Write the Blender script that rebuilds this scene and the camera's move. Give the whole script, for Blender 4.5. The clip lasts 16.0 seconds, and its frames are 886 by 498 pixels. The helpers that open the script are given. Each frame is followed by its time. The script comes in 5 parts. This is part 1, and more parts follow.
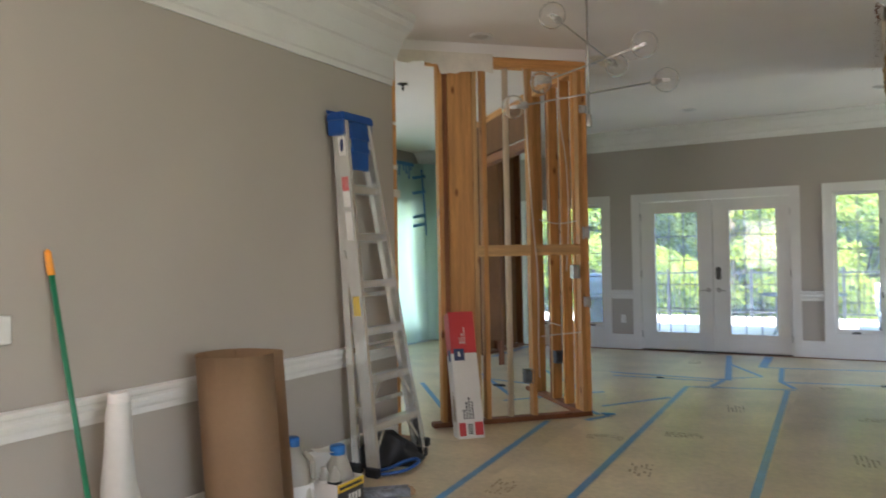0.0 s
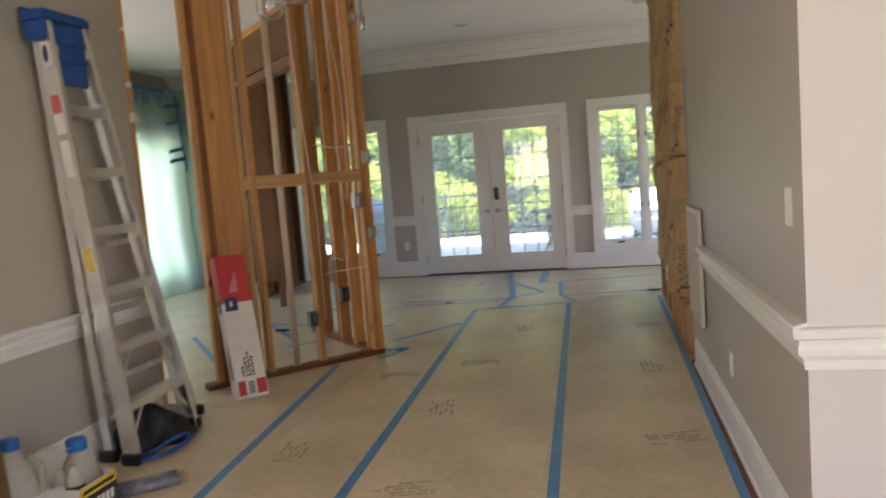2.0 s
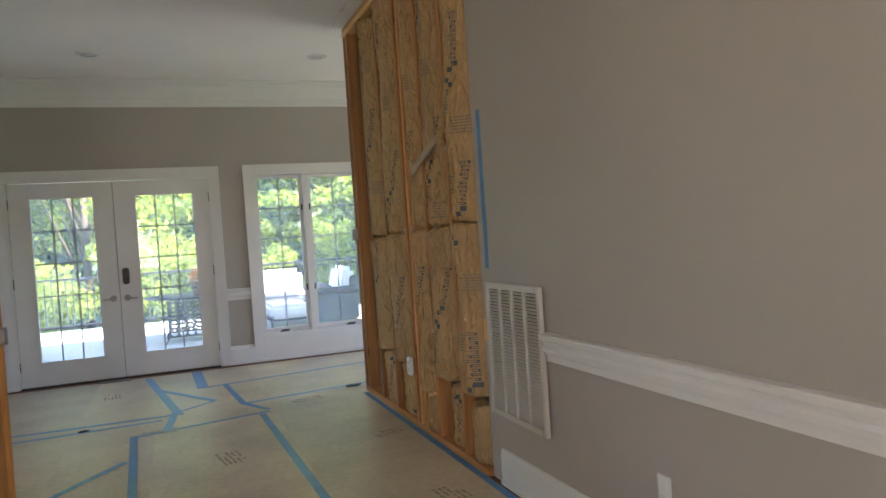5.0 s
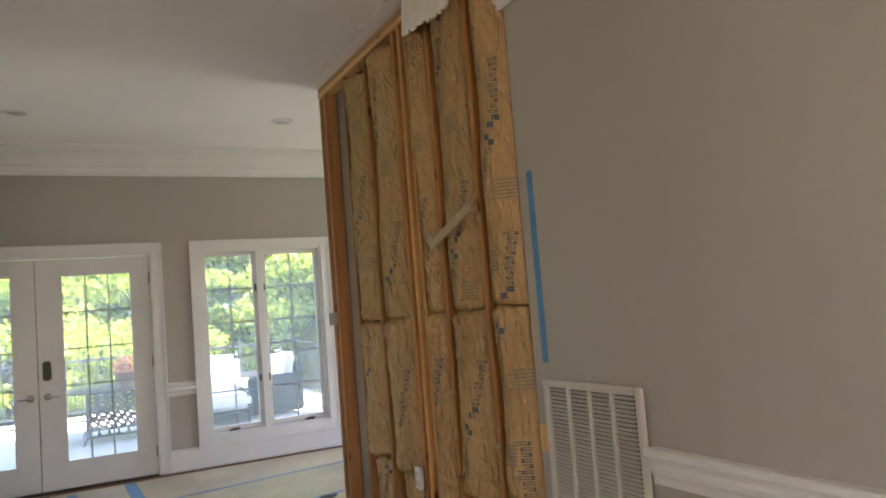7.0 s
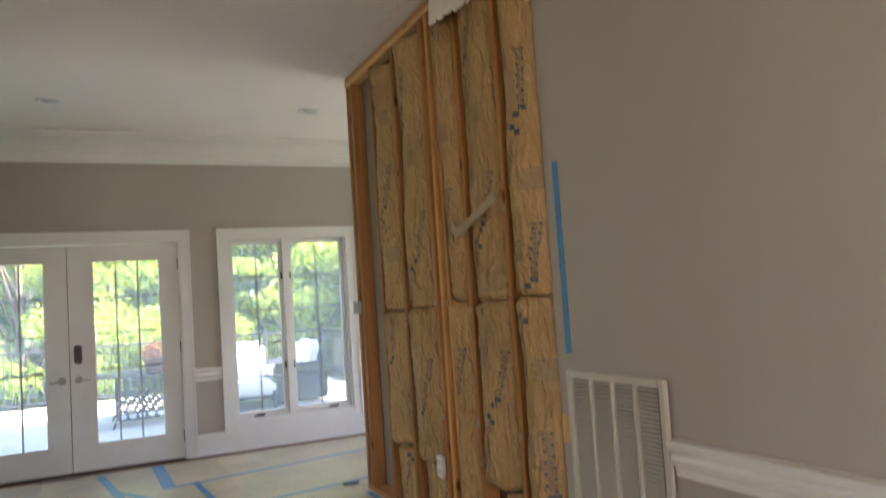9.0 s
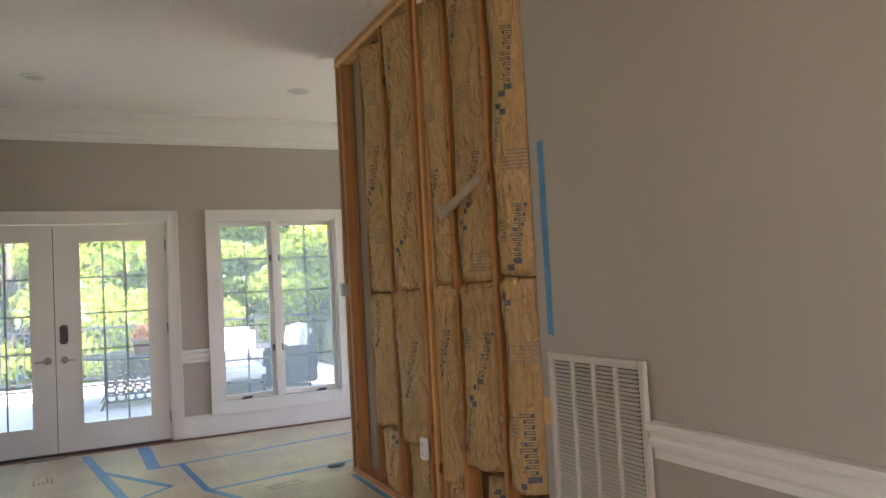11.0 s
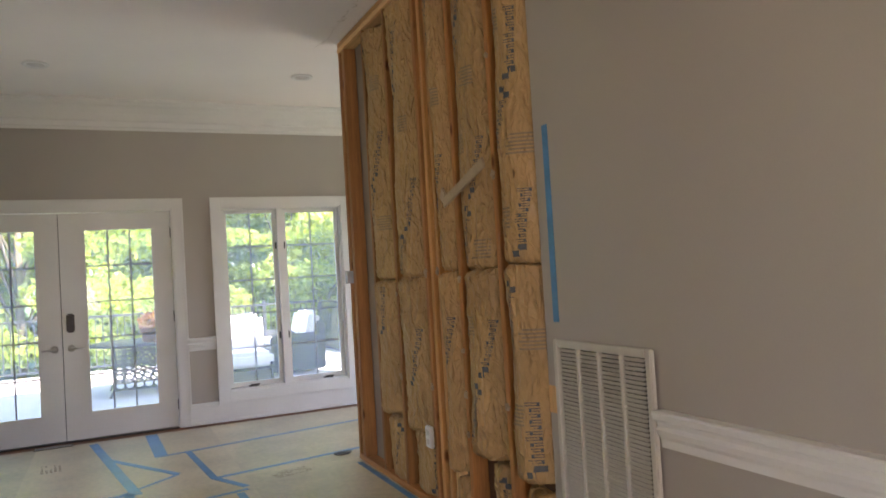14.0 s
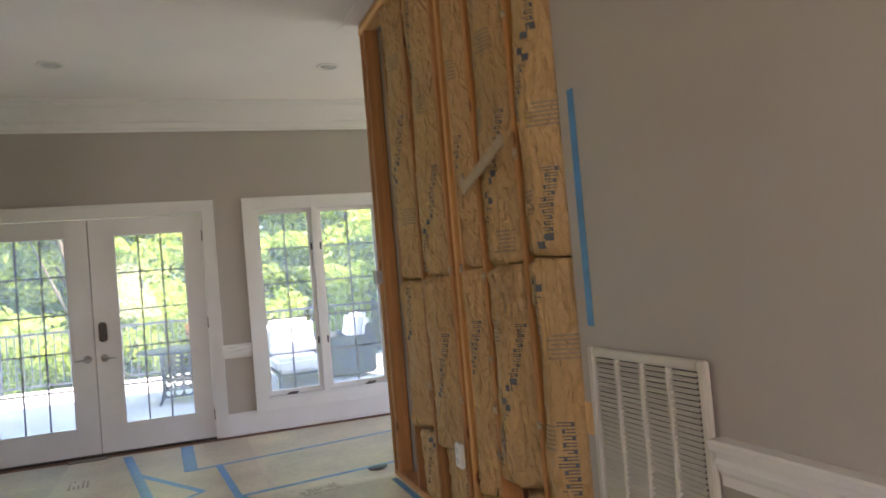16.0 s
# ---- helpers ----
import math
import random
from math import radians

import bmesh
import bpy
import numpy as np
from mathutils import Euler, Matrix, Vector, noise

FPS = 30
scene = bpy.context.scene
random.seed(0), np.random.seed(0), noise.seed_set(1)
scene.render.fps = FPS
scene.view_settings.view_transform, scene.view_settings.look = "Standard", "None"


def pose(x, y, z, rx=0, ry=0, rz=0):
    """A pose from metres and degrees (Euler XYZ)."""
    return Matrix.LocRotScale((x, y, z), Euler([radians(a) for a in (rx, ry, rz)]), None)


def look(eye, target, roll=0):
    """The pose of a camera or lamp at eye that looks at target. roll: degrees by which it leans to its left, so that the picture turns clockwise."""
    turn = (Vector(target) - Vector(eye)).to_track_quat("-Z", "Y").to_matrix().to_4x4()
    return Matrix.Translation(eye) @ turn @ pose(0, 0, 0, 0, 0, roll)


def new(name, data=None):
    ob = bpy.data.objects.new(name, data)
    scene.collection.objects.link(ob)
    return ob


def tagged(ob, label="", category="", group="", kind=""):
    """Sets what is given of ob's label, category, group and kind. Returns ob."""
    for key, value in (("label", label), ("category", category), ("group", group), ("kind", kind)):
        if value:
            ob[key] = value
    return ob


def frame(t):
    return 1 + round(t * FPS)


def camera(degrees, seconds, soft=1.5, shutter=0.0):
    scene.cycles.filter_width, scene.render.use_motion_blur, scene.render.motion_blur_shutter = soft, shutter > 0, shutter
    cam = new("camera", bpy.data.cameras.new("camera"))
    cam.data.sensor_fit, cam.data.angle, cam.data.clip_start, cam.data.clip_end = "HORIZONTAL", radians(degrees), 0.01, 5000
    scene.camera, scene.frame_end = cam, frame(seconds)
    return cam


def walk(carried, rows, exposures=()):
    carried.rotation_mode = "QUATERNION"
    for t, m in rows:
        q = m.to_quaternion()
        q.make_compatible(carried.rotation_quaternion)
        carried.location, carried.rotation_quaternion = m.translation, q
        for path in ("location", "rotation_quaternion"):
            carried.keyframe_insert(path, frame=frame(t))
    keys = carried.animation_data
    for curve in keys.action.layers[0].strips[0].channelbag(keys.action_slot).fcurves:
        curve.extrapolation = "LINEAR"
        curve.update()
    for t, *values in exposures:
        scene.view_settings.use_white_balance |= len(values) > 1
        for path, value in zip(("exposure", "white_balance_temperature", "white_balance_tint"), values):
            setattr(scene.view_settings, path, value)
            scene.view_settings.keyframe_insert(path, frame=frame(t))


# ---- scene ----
cam = camera(62.7, 16.0, soft=1.5, shutter=0.4)
PATH = [
    (0, (-0.054, -0.015, 1.346), (-1.061, 1.713, 1.367), -1.1),
    (0.5, (-0.103, 0.054, 1.332), (-0.969, 1.855, 1.247), -2.2),
    (1, (-0.124, 0.171, 1.315), (-0.931, 1.988, 1.102), -4.7),
    (1.5, (-0.169, 0.395, 1.311), (-0.754, 2.285, 1.02), -3.2),
    (2, (-0.284, 0.536, 1.316), (-0.74, 2.474, 1.122), -4.5),
    (2.5, (-0.524, 0.652, 1.334), (-0.667, 2.64, 1.174), -5.1),
    (3, (-0.695, 0.863, 1.321), (-0.787, 2.856, 1.17), -3.1),
    (3.5, (-0.864, 1.164, 1.308), (-0.753, 3.16, 1.265), -0.5),
    (4, (-1.106, 1.412, 1.331), (-0.68, 3.366, 1.28), -1.1),
    (4.2, (-1.15, 1.499, 1.316), (-0.639, 3.432, 1.274), -1.7),
    (6.3, (-1.479, 2.735, 1.288), (-0.565, 4.514, 1.239), -3.6),
    (6.5, (-1.496, 2.794, 1.292), (-0.539, 4.55, 1.311), -3.6),
    (7, (-1.543, 2.825, 1.371), (-0.631, 4.599, 1.519), -4.6),
    (7.5, (-1.591, 2.817, 1.36), (-0.757, 4.616, 1.622), -3.3),
    (8, (-1.554, 2.829, 1.358), (-0.73, 4.623, 1.681), -2.6),
    (8.5, (-1.563, 2.827, 1.361), (-0.724, 4.618, 1.659), -2.3),
    (9, (-1.544, 2.82, 1.363), (-0.694, 4.626, 1.492), -3.8),
    (9.2, (-1.555, 2.821, 1.353), (-0.689, 4.624, 1.386), -4.2),
    (11.3, (-1.482, 2.827, 1.328), (-0.629, 4.631, 1.458), -2.6),
    (11.5, (-1.487, 2.823, 1.333), (-0.653, 4.633, 1.497), -2.0),
    (12, (-1.462, 2.836, 1.326), (-0.656, 4.662, 1.446), -2.2),
    (12.5, (-1.449, 2.85, 1.327), (-0.62, 4.67, 1.359), -3.3),
    (13, (-1.449, 2.869, 1.317), (-0.586, 4.672, 1.282), -3.8),
    (13.5, (-1.446, 2.873, 1.32), (-0.57, 4.67, 1.278), -3.8),
    (14, (-1.444, 2.864, 1.331), (-0.605, 4.679, 1.389), -3.4),
    (14.5, (-1.417, 2.865, 1.349), (-0.658, 4.712, 1.455), -4.2),
    (15, (-1.35, 2.962, 1.337), (-0.652, 4.833, 1.445), -3.8),
    (15.5, (-1.26, 3.108, 1.337), (-0.6, 4.992, 1.46), -3.1),
    (16, (-1.08, 3.213, 1.313), (-0.403, 5.094, 1.379), -4.9),
]
walk(cam, [(t, look(eye, target, roll)) for t, eye, target, roll in PATH],
     exposures=[(0, 3.10, 5750, 13.5), (0.5, 3.08, 5850, 16.5), (1, 3.04, 6000, 19.0), (1.5, 3.02, 6150, 20.0), (3, 2.95, 6250, 19.0), (3.5, 3.05, 5650, 17.0), (4, 3.01, 5650, 16.0), (6.5, 3.15, 6250, 20.0),
                (7.5, 3.27, 6250, 20.0), (9, 3.25, 6150, 19.0), (11.5, 3.22, 6250, 22.5), (16, 3.19, 6200, 22.0)])

# ---------------------------------------------------------------- light
world = bpy.data.worlds.new("sky_world")
scene.world = world
world.use_nodes = True
wn = world.node_tree.nodes
sky = wn.new("ShaderNodeTexSky")
sky.sky_type = "NISHITA"
sky.sun_disc = False
sky.sun_elevation = radians(44.2)
sky.sun_rotation = radians(151)
wn["Background"].inputs["Strength"].default_value = 0.15
world.node_tree.links.new(sky.outputs[0], wn["Background"].inputs["Color"])

sun_data = bpy.data.lights.new("sun", "SUN")
sun_data.energy = 5.0
sun_data.angle = radians(0.5)
sun_data.color = (1.0, 0.95, 0.86)
sun = new("sun", sun_data)
sun.matrix_world = look((5, -9, 10), (0, 0, 0))


def area_lamp(name, eye, target, sx, sy, watts, colour):
    data = bpy.data.lights.new(name, "AREA")
    data.shape, data.size, data.size_y, data.energy, data.color = "RECTANGLE", sx, sy, watts, colour
    ob = new(name, data)
    ob.matrix_world = look(eye, target)
    return ob


# front daylight, inferred from the bright walls; its window is unseen and assumed
area_lamp("daylight_front", (3.58, 0.1, 1.55), (0, 0.3, 1.7), 3.0, 1.9, 5.2, (1.0, 0.97, 0.92))
# three added fill lamps in unseen openings, to brighten ceiling, east wall and batts
area_lamp("fill_front_west", (-2.97, -1.7, 1.55), (-1.5, 1.6, 5.2), 2.4, 1.9, 18, (1.0, 0.82, 0.71))
area_lamp("fill_east", (3.58, 8.6, 1.35), (0, 8.3, 1.75), 1.6, 1.7, 2.5, (0.94, 0.98, 1.0))
area_lamp("fill_west_side", (-6.52, 6.1, 1.55), (0, 6.1, 1.3), 2.1, 1.4, 2.5, (1.0, 0.88, 0.76))
# daylight behind the sheeted west window
area_lamp("daylight_west", (-6.5, 8.9, 1.2), (0, 8.9, 1.1), 1.9, 1.8, 1.5, (0.9, 1.0, 0.86))


# ---------------------------------------------------------------- materials
def material(name, colour, rough=0.6, metal=0.0, dark=0.8, light=1.15, scale=6.0, fine=90.0, bump=0.1, stretch=(1, 1, 1), spread=0.0, spec=0.5, extra=None):
    """A surface with variation at two scales: colour runs between dark and light times the base colour."""
    m = bpy.data.materials.new(name)
    m.use_nodes = True
    n, l = m.node_tree.nodes, m.node_tree.links
    b = n["Principled BSDF"]
    b.inputs["Roughness"].default_value = rough
    b.inputs["Metallic"].default_value = metal
    b.inputs["Specular IOR Level"].default_value = spec
    co = n.new("ShaderNodeTexCoord")
    mp = n.new("ShaderNodeMapping")
    mp.inputs["Scale"].default_value = stretch
    info = n.new("ShaderNodeObjectInfo")
    add = n.new("ShaderNodeVectorMath")
    mul = n.new("ShaderNodeMath")
    mul.operation = "MULTIPLY"
    mul.inputs[1].default_value = 37.0 if spread else 0.0
    l.new(info.outputs["Random"], mul.inputs[0])
    l.new(co.outputs["Object"], mp.inputs["Vector"])
    l.new(mp.outputs[0], add.inputs[0])
    l.new(mul.outputs[0], add.inputs[1])
    a = n.new("ShaderNodeTexNoise")
    a.inputs["Scale"].default_value, a.inputs["Detail"].default_value = scale, 4
    f = n.new("ShaderNodeTexNoise")
    f.inputs["Scale"].default_value, f.inputs["Detail"].default_value = fine, 3
    l.new(add.outputs[0], a.inputs["Vector"])
    l.new(add.outputs[0], f.inputs["Vector"])
    mixv = n.new("ShaderNodeMath")
    mixv.operation = "MULTIPLY_ADD"
    mixv.inputs[1].default_value, mixv.inputs[2].default_value = 0.35, 0.0
    l.new(f.outputs["Fac"], mixv.inputs[0])
    mix2 = n.new("ShaderNodeMath")
    mix2.operation = "MULTIPLY_ADD"
    mix2.inputs[1].default_value = 0.65
    l.new(a.outputs["Fac"], mix2.inputs[0])
    l.new(mixv.outputs[0], mix2.inputs[2])
    ramp = n.new("ShaderNodeValToRGB")
    ramp.color_ramp.elements[0].position, ramp.color_ramp.elements[1].position = 0.32, 0.68
    ramp.color_ramp.elements[0].color = (*[min(1, c * dark) for c in colour], 1)
    ramp.color_ramp.elements[1].color = (*[min(1, c * light) for c in colour], 1)
    l.new(mix2.outputs[0], ramp.inputs[0])
    out = ramp.outputs[0]
    if spread:
        hsv = n.new("ShaderNodeHueSaturation")
        rng = n.new("ShaderNodeMapRange")
        rng.inputs[3].default_value, rng.inputs[4].default_value = 1 - spread, 1 + spread
        l.new(info.outputs["Random"], rng.inputs[0])
        l.new(rng.outputs[0], hsv.inputs["Value"])
        l.new(out, hsv.inputs["Color"])
        out = hsv.outputs[0]
    l.new(out, b.inputs["Base Color"])
    if bump:
        bp = n.new("ShaderNodeBump")
        bp.inputs["Strength"].default_value, bp.inputs["Distance"].default_value = bump, 0.01
        l.new(mix2.outputs[0], bp.inputs["Height"])
        l.new(bp.outputs[0], b.inputs["Normal"])
    return m


def wood(name, colour, spread=0.22):
    """Sawn pine with grain along the piece's z, and knots."""
    m = material(name, colour, 0.62, dark=0.62, light=1.2, scale=3.0, fine=26, bump=0.25, stretch=(9, 9, 0.5), spread=spread)
    n, l = m.node_tree.nodes, m.node_tree.links
    b = n["Principled BSDF"]
    src = b.inputs["Base Color"].links[0].from_socket
    co = n.new("ShaderNodeTexCoord")
    info = n.new("ShaderNodeObjectInfo")
    sc = n.new("ShaderNodeMath")
    sc.operation = "MULTIPLY"
    sc.inputs[1].default_value = 53
    l.new(info.outputs["Random"], sc.inputs[0])
    mp = n.new("ShaderNodeMapping")
    mp.inputs["Scale"].default_value = (1, 1, 0.45)
    add = n.new("ShaderNodeVectorMath")
    l.new(co.outputs["Object"], mp.inputs["Vector"])
    l.new(mp.outputs[0], add.inputs[0])
    l.new(sc.outputs[0], add.inputs[1])
    v = n.new("ShaderNodeTexVoronoi")
    v.inputs["Scale"].default_value = 8.0
    l.new(add.outputs[0], v.inputs["Vector"])
    r = n.new("ShaderNodeValToRGB")
    r.color_ramp.elements[0].position, r.color_ramp.elements[1].position = 0.06, 0.16
    r.color_ramp.elements[0].color = (0.35, 0.22, 0.14, 1)
    r.color_ramp.elements[1].color = (1, 1, 1, 1)
    l.new(v.outputs["Distance"], r.inputs[0])
    mx = n.new("ShaderNodeMix")
    mx.data_type, mx.blend_type = "RGBA", "MULTIPLY"
    mx.inputs[0].default_value = 1
    l.new(src, mx.inputs[6])
    l.new(r.outputs[0], mx.inputs[7])
    l.new(mx.outputs[2], b.inputs["Base Color"])
    return m


def glass_mat(name, colour=(1, 1, 1), rough=0.0, haze=0.0):
    m = bpy.data.materials.new(name)
    m.use_nodes = True
    b = m.node_tree.nodes["Principled BSDF"]
    b.inputs["Base Color"].default_value = (*colour, 1)
    b.inputs["Roughness"].default_value = rough
    b.inputs["Transmission Weight"].default_value = 1
    b.inputs["IOR"].default_value = 1.45
    if haze:        # a translucent veil that imitates lens haze, uneven over the pane
        n, l = m.node_tree.nodes, m.node_tree.links
        veil = n.new("ShaderNodeBsdfTranslucent")
        veil.inputs["Color"].default_value = (0.9, 0.9, 0.86, 1)
        co, tex, rng, mx = n.new("ShaderNodeTexCoord"), n.new("ShaderNodeTexNoise"), n.new("ShaderNodeMapRange"), n.new("ShaderNodeMixShader")
        tex.inputs["Scale"].default_value = 4
        rng.inputs["To Min"].default_value, rng.inputs["To Max"].default_value = haze * 0.5, haze * 1.5
        l.new(co.outputs["Object"], tex.inputs["Vector"])
        l.new(tex.outputs[0], rng.inputs["Value"])
        l.new(rng.outputs[0], mx.inputs[0])
        l.new(b.outputs[0], mx.inputs[1])
        l.new(veil.outputs[0], mx.inputs[2])
        l.new(mx.outputs[0], n["Material Output"].inputs["Surface"])
    return m


def sheet_mat(name, colour, rough=0.35, see=0.25, through_weight=0.65):
    """Translucent film: part lets light through, part scatters it."""
    m = material(name, colour, rough, dark=0.9, light=1.08, scale=2.5, fine=30, bump=0.25)
    n, l = m.node_tree.nodes, m.node_tree.links
    b = n["Principled BSDF"]
    tr = n.new("ShaderNodeBsdfTranslucent")
    tr.inputs["Color"].default_value = (*colour, 1)
    tp = n.new("ShaderNodeBsdfTransparent")
    m1, m2 = n.new("ShaderNodeMixShader"), n.new("ShaderNodeMixShader")
    m1.inputs[0].default_value, m2.inputs[0].default_value = through_weight, see
    l.new(b.outputs[0], m1.inputs[1])
    l.new(tr.outputs[0], m1.inputs[2])
    l.new(m1.outputs[0], m2.inputs[1])
    l.new(tp.outputs[0], m2.inputs[2])
    l.new(m2.outputs[0], n["Material Output"].inputs["Surface"])
    return m


def leaf_mat(name, colour):
    m = bpy.data.materials.new(name)
    m.use_nodes = True
    n, l = m.node_tree.nodes, m.node_tree.links
    b = n["Principled BSDF"]
    b.inputs["Roughness"].default_value = 0.45
    geo = n.new("ShaderNodeNewGeometry")
    ramp = n.new("ShaderNodeValToRGB")
    ramp.color_ramp.elements[0].color = (*[c * 0.6 for c in colour], 1)
    ramp.color_ramp.elements[1].color = (colour[0] * 1.7, colour[1] * 1.35, colour[2] * 1.1, 1)
    l.new(geo.outputs["Random Per Island"], ramp.inputs[0])
    l.new(ramp.outputs[0], b.inputs["Base Color"])
    tr = n.new("ShaderNodeBsdfTranslucent")
    hs = n.new("ShaderNodeHueSaturation")
    hs.inputs["Value"].default_value = 2.4
    hs.inputs["Hue"].default_value = 0.49
    l.new(ramp.outputs[0], hs.inputs["Color"])
    l.new(hs.outputs[0], tr.inputs["Color"])
    mx = n.new("ShaderNodeMixShader")
    mx.inputs[0].default_value = 0.66
    l.new(b.outputs[0], mx.inputs[1])
    l.new(tr.outputs[0], mx.inputs[2])
    l.new(mx.outputs[0], n["Material Output"].inputs["Surface"])
    return m


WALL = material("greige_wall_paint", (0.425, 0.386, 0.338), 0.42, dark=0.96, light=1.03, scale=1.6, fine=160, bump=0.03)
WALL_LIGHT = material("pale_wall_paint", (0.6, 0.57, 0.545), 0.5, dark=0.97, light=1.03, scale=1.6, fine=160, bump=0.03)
TRIM = material("white_trim_paint", (0.76, 0.75, 0.72), 0.32, dark=0.95, light=1.03, scale=4, fine=60, bump=0.02)
GRILLE_PAINT = material("off_white_metal_paint", (0.58, 0.55, 0.48), 0.42, dark=0.94, light=1.04, scale=6, fine=70, bump=0.02)
CEIL = material("white_ceiling_paint", (0.88, 0.84, 0.8), 0.85, dark=0.96, light=1.03, scale=1.2, fine=140, bump=0.04)
GYPSUM = material("torn_drywall", (0.8, 0.74, 0.64), 0.9, dark=0.88, light=1.08, scale=7, fine=60, bump=0.3)
GYPSUM_BACK = material("drywall_back_paper", (0.3, 0.235, 0.18), 0.85, dark=0.85, light=1.1, scale=4, fine=50, bump=0.08)
PINE = wood("orange_pine", (0.6, 0.305, 0.098))
BOARD_BACK = material("brown_board_back", (0.13, 0.065, 0.032), 0.85, dark=0.7, light=1.2, scale=4, fine=50, bump=0.08)
# old orange-brown pine; its dark tone also carries the shade of the opened bays
PINE_AGED = wood("aged_shaded_pine", (0.43, 0.195, 0.058))
PINE_DARK = wood("dark_brown_pine", (0.23, 0.085, 0.03))
PINE_PALE = wood("pale_pine", (0.68, 0.42, 0.18))
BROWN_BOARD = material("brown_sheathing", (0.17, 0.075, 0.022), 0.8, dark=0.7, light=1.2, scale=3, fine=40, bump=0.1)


def creased(m, scale, stretch, strength):
    """Adds sharp paper creases to a material's relief: the zero lines of two noises."""
    n, l = m.node_tree.nodes, m.node_tree.links
    bsdf = n["Principled BSDF"]
    co, mp = n.new("ShaderNodeTexCoord"), n.new("ShaderNodeMapping")
    mp.inputs["Scale"].default_value = stretch
    l.new(co.outputs["Object"], mp.inputs["Vector"])
    last = bsdf.inputs["Normal"].links[0].from_socket
    for k, deep in ((1.0, 0.012), (2.6, 0.006)):
        tex, sub, ab, rng, bp = n.new("ShaderNodeTexNoise"), n.new("ShaderNodeMath"), n.new("ShaderNodeMath"), n.new("ShaderNodeMapRange"), n.new("ShaderNodeBump")
        tex.inputs["Scale"].default_value, tex.inputs["Detail"].default_value, tex.inputs["Distortion"].default_value = scale * k, 1, 0.6
        sub.operation, ab.operation = "SUBTRACT", "ABSOLUTE"
        sub.inputs[1].default_value = 0.5
        rng.inputs["From Max"].default_value = 0.11
        rng.inputs["To Min"].default_value, rng.inputs["To Max"].default_value = 1, 0
        bp.inputs["Strength"].default_value, bp.inputs["Distance"].default_value = strength, deep
        l.new(mp.outputs[0], tex.inputs["Vector"])
        l.new(tex.outputs["Fac"], sub.inputs[0])
        l.new(sub.outputs[0], ab.inputs[0])
        l.new(ab.outputs[0], rng.inputs["Value"])
        l.new(rng.outputs[0], bp.inputs["Height"])
        l.new(last, bp.inputs["Normal"])
        last = bp.outputs[0]
    l.new(last, bsdf.inputs["Normal"])
    return m


KRAFT = creased(material("kraft_batt_facing", (0.45, 0.285, 0.115), 0.42, dark=0.8, light=1.14, scale=5, fine=45, bump=0.2, stretch=(1.0, 1.6, 0.7), spread=0.05), 13, (1.0, 1.0, 0.4), 0.75)
PRINT = material("blue_grey_print", (0.07, 0.08, 0.088), 0.5, dark=0.8, light=1.3, scale=30, fine=90, bump=0)
PRINT_FAINT = material("faint_grey_print", (0.27, 0.2, 0.115), 0.55, dark=0.9, light=1.1, scale=30, fine=90, bump=0)
FLOOR_PAPER = material("floor_protection_paper", (0.64, 0.54, 0.37), 0.4, dark=0.74, light=1.14, scale=1.7, fine=28, bump=0.14, spread=0.05)
STAMP = material("floor_paper_print", (0.37, 0.295, 0.2), 0.6, dark=0.9, light=1.2, scale=30, fine=90, bump=0)
WOOD_FLOOR = wood("brown_wood_floor", (0.2, 0.085, 0.04))
TAPE = material("blue_painters_tape", (0.09, 0.275, 0.53), 0.36, dark=0.8, light=1.15, scale=9, fine=60, bump=0.15)
ALU = material("brushed_aluminium", (0.86, 0.86, 0.85), 0.22, 0.8, dark=0.85, light=1.08, scale=4, fine=40, bump=0.04, stretch=(1, 1, 0.2))
NICKEL = material("brushed_nickel", (0.5, 0.48, 0.45), 0.28, 1.0, dark=0.9, light=1.05, scale=8, fine=80, bump=0.02)
BLUE_PLASTIC = material("blue_moulded_plastic", (0.012, 0.07, 0.28), 0.4, dark=0.85, light=1.15, scale=12, fine=90, bump=0.08)
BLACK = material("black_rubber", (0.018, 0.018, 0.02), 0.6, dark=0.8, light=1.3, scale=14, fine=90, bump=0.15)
DARK_METAL = material("dark_bronze_metal", (0.07, 0.065, 0.06), 0.4, 0.7, dark=0.85, light=1.2, scale=12, fine=90, bump=0.03)
CARD = material("kraft_paper_roll", (0.43, 0.285, 0.165), 0.7, dark=0.93, light=1.05, scale=3, fine=45, bump=0.06)
WHITE_FILM = sheet_mat("white_plastic_film", (0.78, 0.77, 0.74), 0.3, 0.0, 0.35)
CLEAR_FILM = sheet_mat("clear_plastic_wrap", (0.8, 0.78, 0.72), 0.2, 0.35, 0.4)
POLY = sheet_mat("green_tinged_poly_sheeting", (0.62, 0.78, 0.7), 0.35, 0.06, 0.75)
WHITE_CARD = material("white_carton", (0.74, 0.71, 0.68), 0.5, dark=0.95, light=1.04, scale=5, fine=60, bump=0.04)
RED_PRINT = material("red_carton_print", (0.52, 0.025, 0.03), 0.42, dark=0.92, light=1.08, scale=6, fine=60, bump=0.03)
NAVY_PRINT = material("navy_print", (0.02, 0.03, 0.11), 0.45, dark=0.9, light=1.1, scale=8, fine=60, bump=0)
INK = material("dark_ink", (0.03, 0.03, 0.035), 0.5, dark=0.9, light=1.2, scale=8, fine=60, bump=0)
YELLOW = material("yellow_label", (0.75, 0.5, 0.03), 0.45, dark=0.92, light=1.05, scale=8, fine=60, bump=0)
GREEN_POLE = material("green_pole_paint", (0.01, 0.16, 0.075), 0.35, dark=0.88, light=1.1, scale=9, fine=90, bump=0.03)
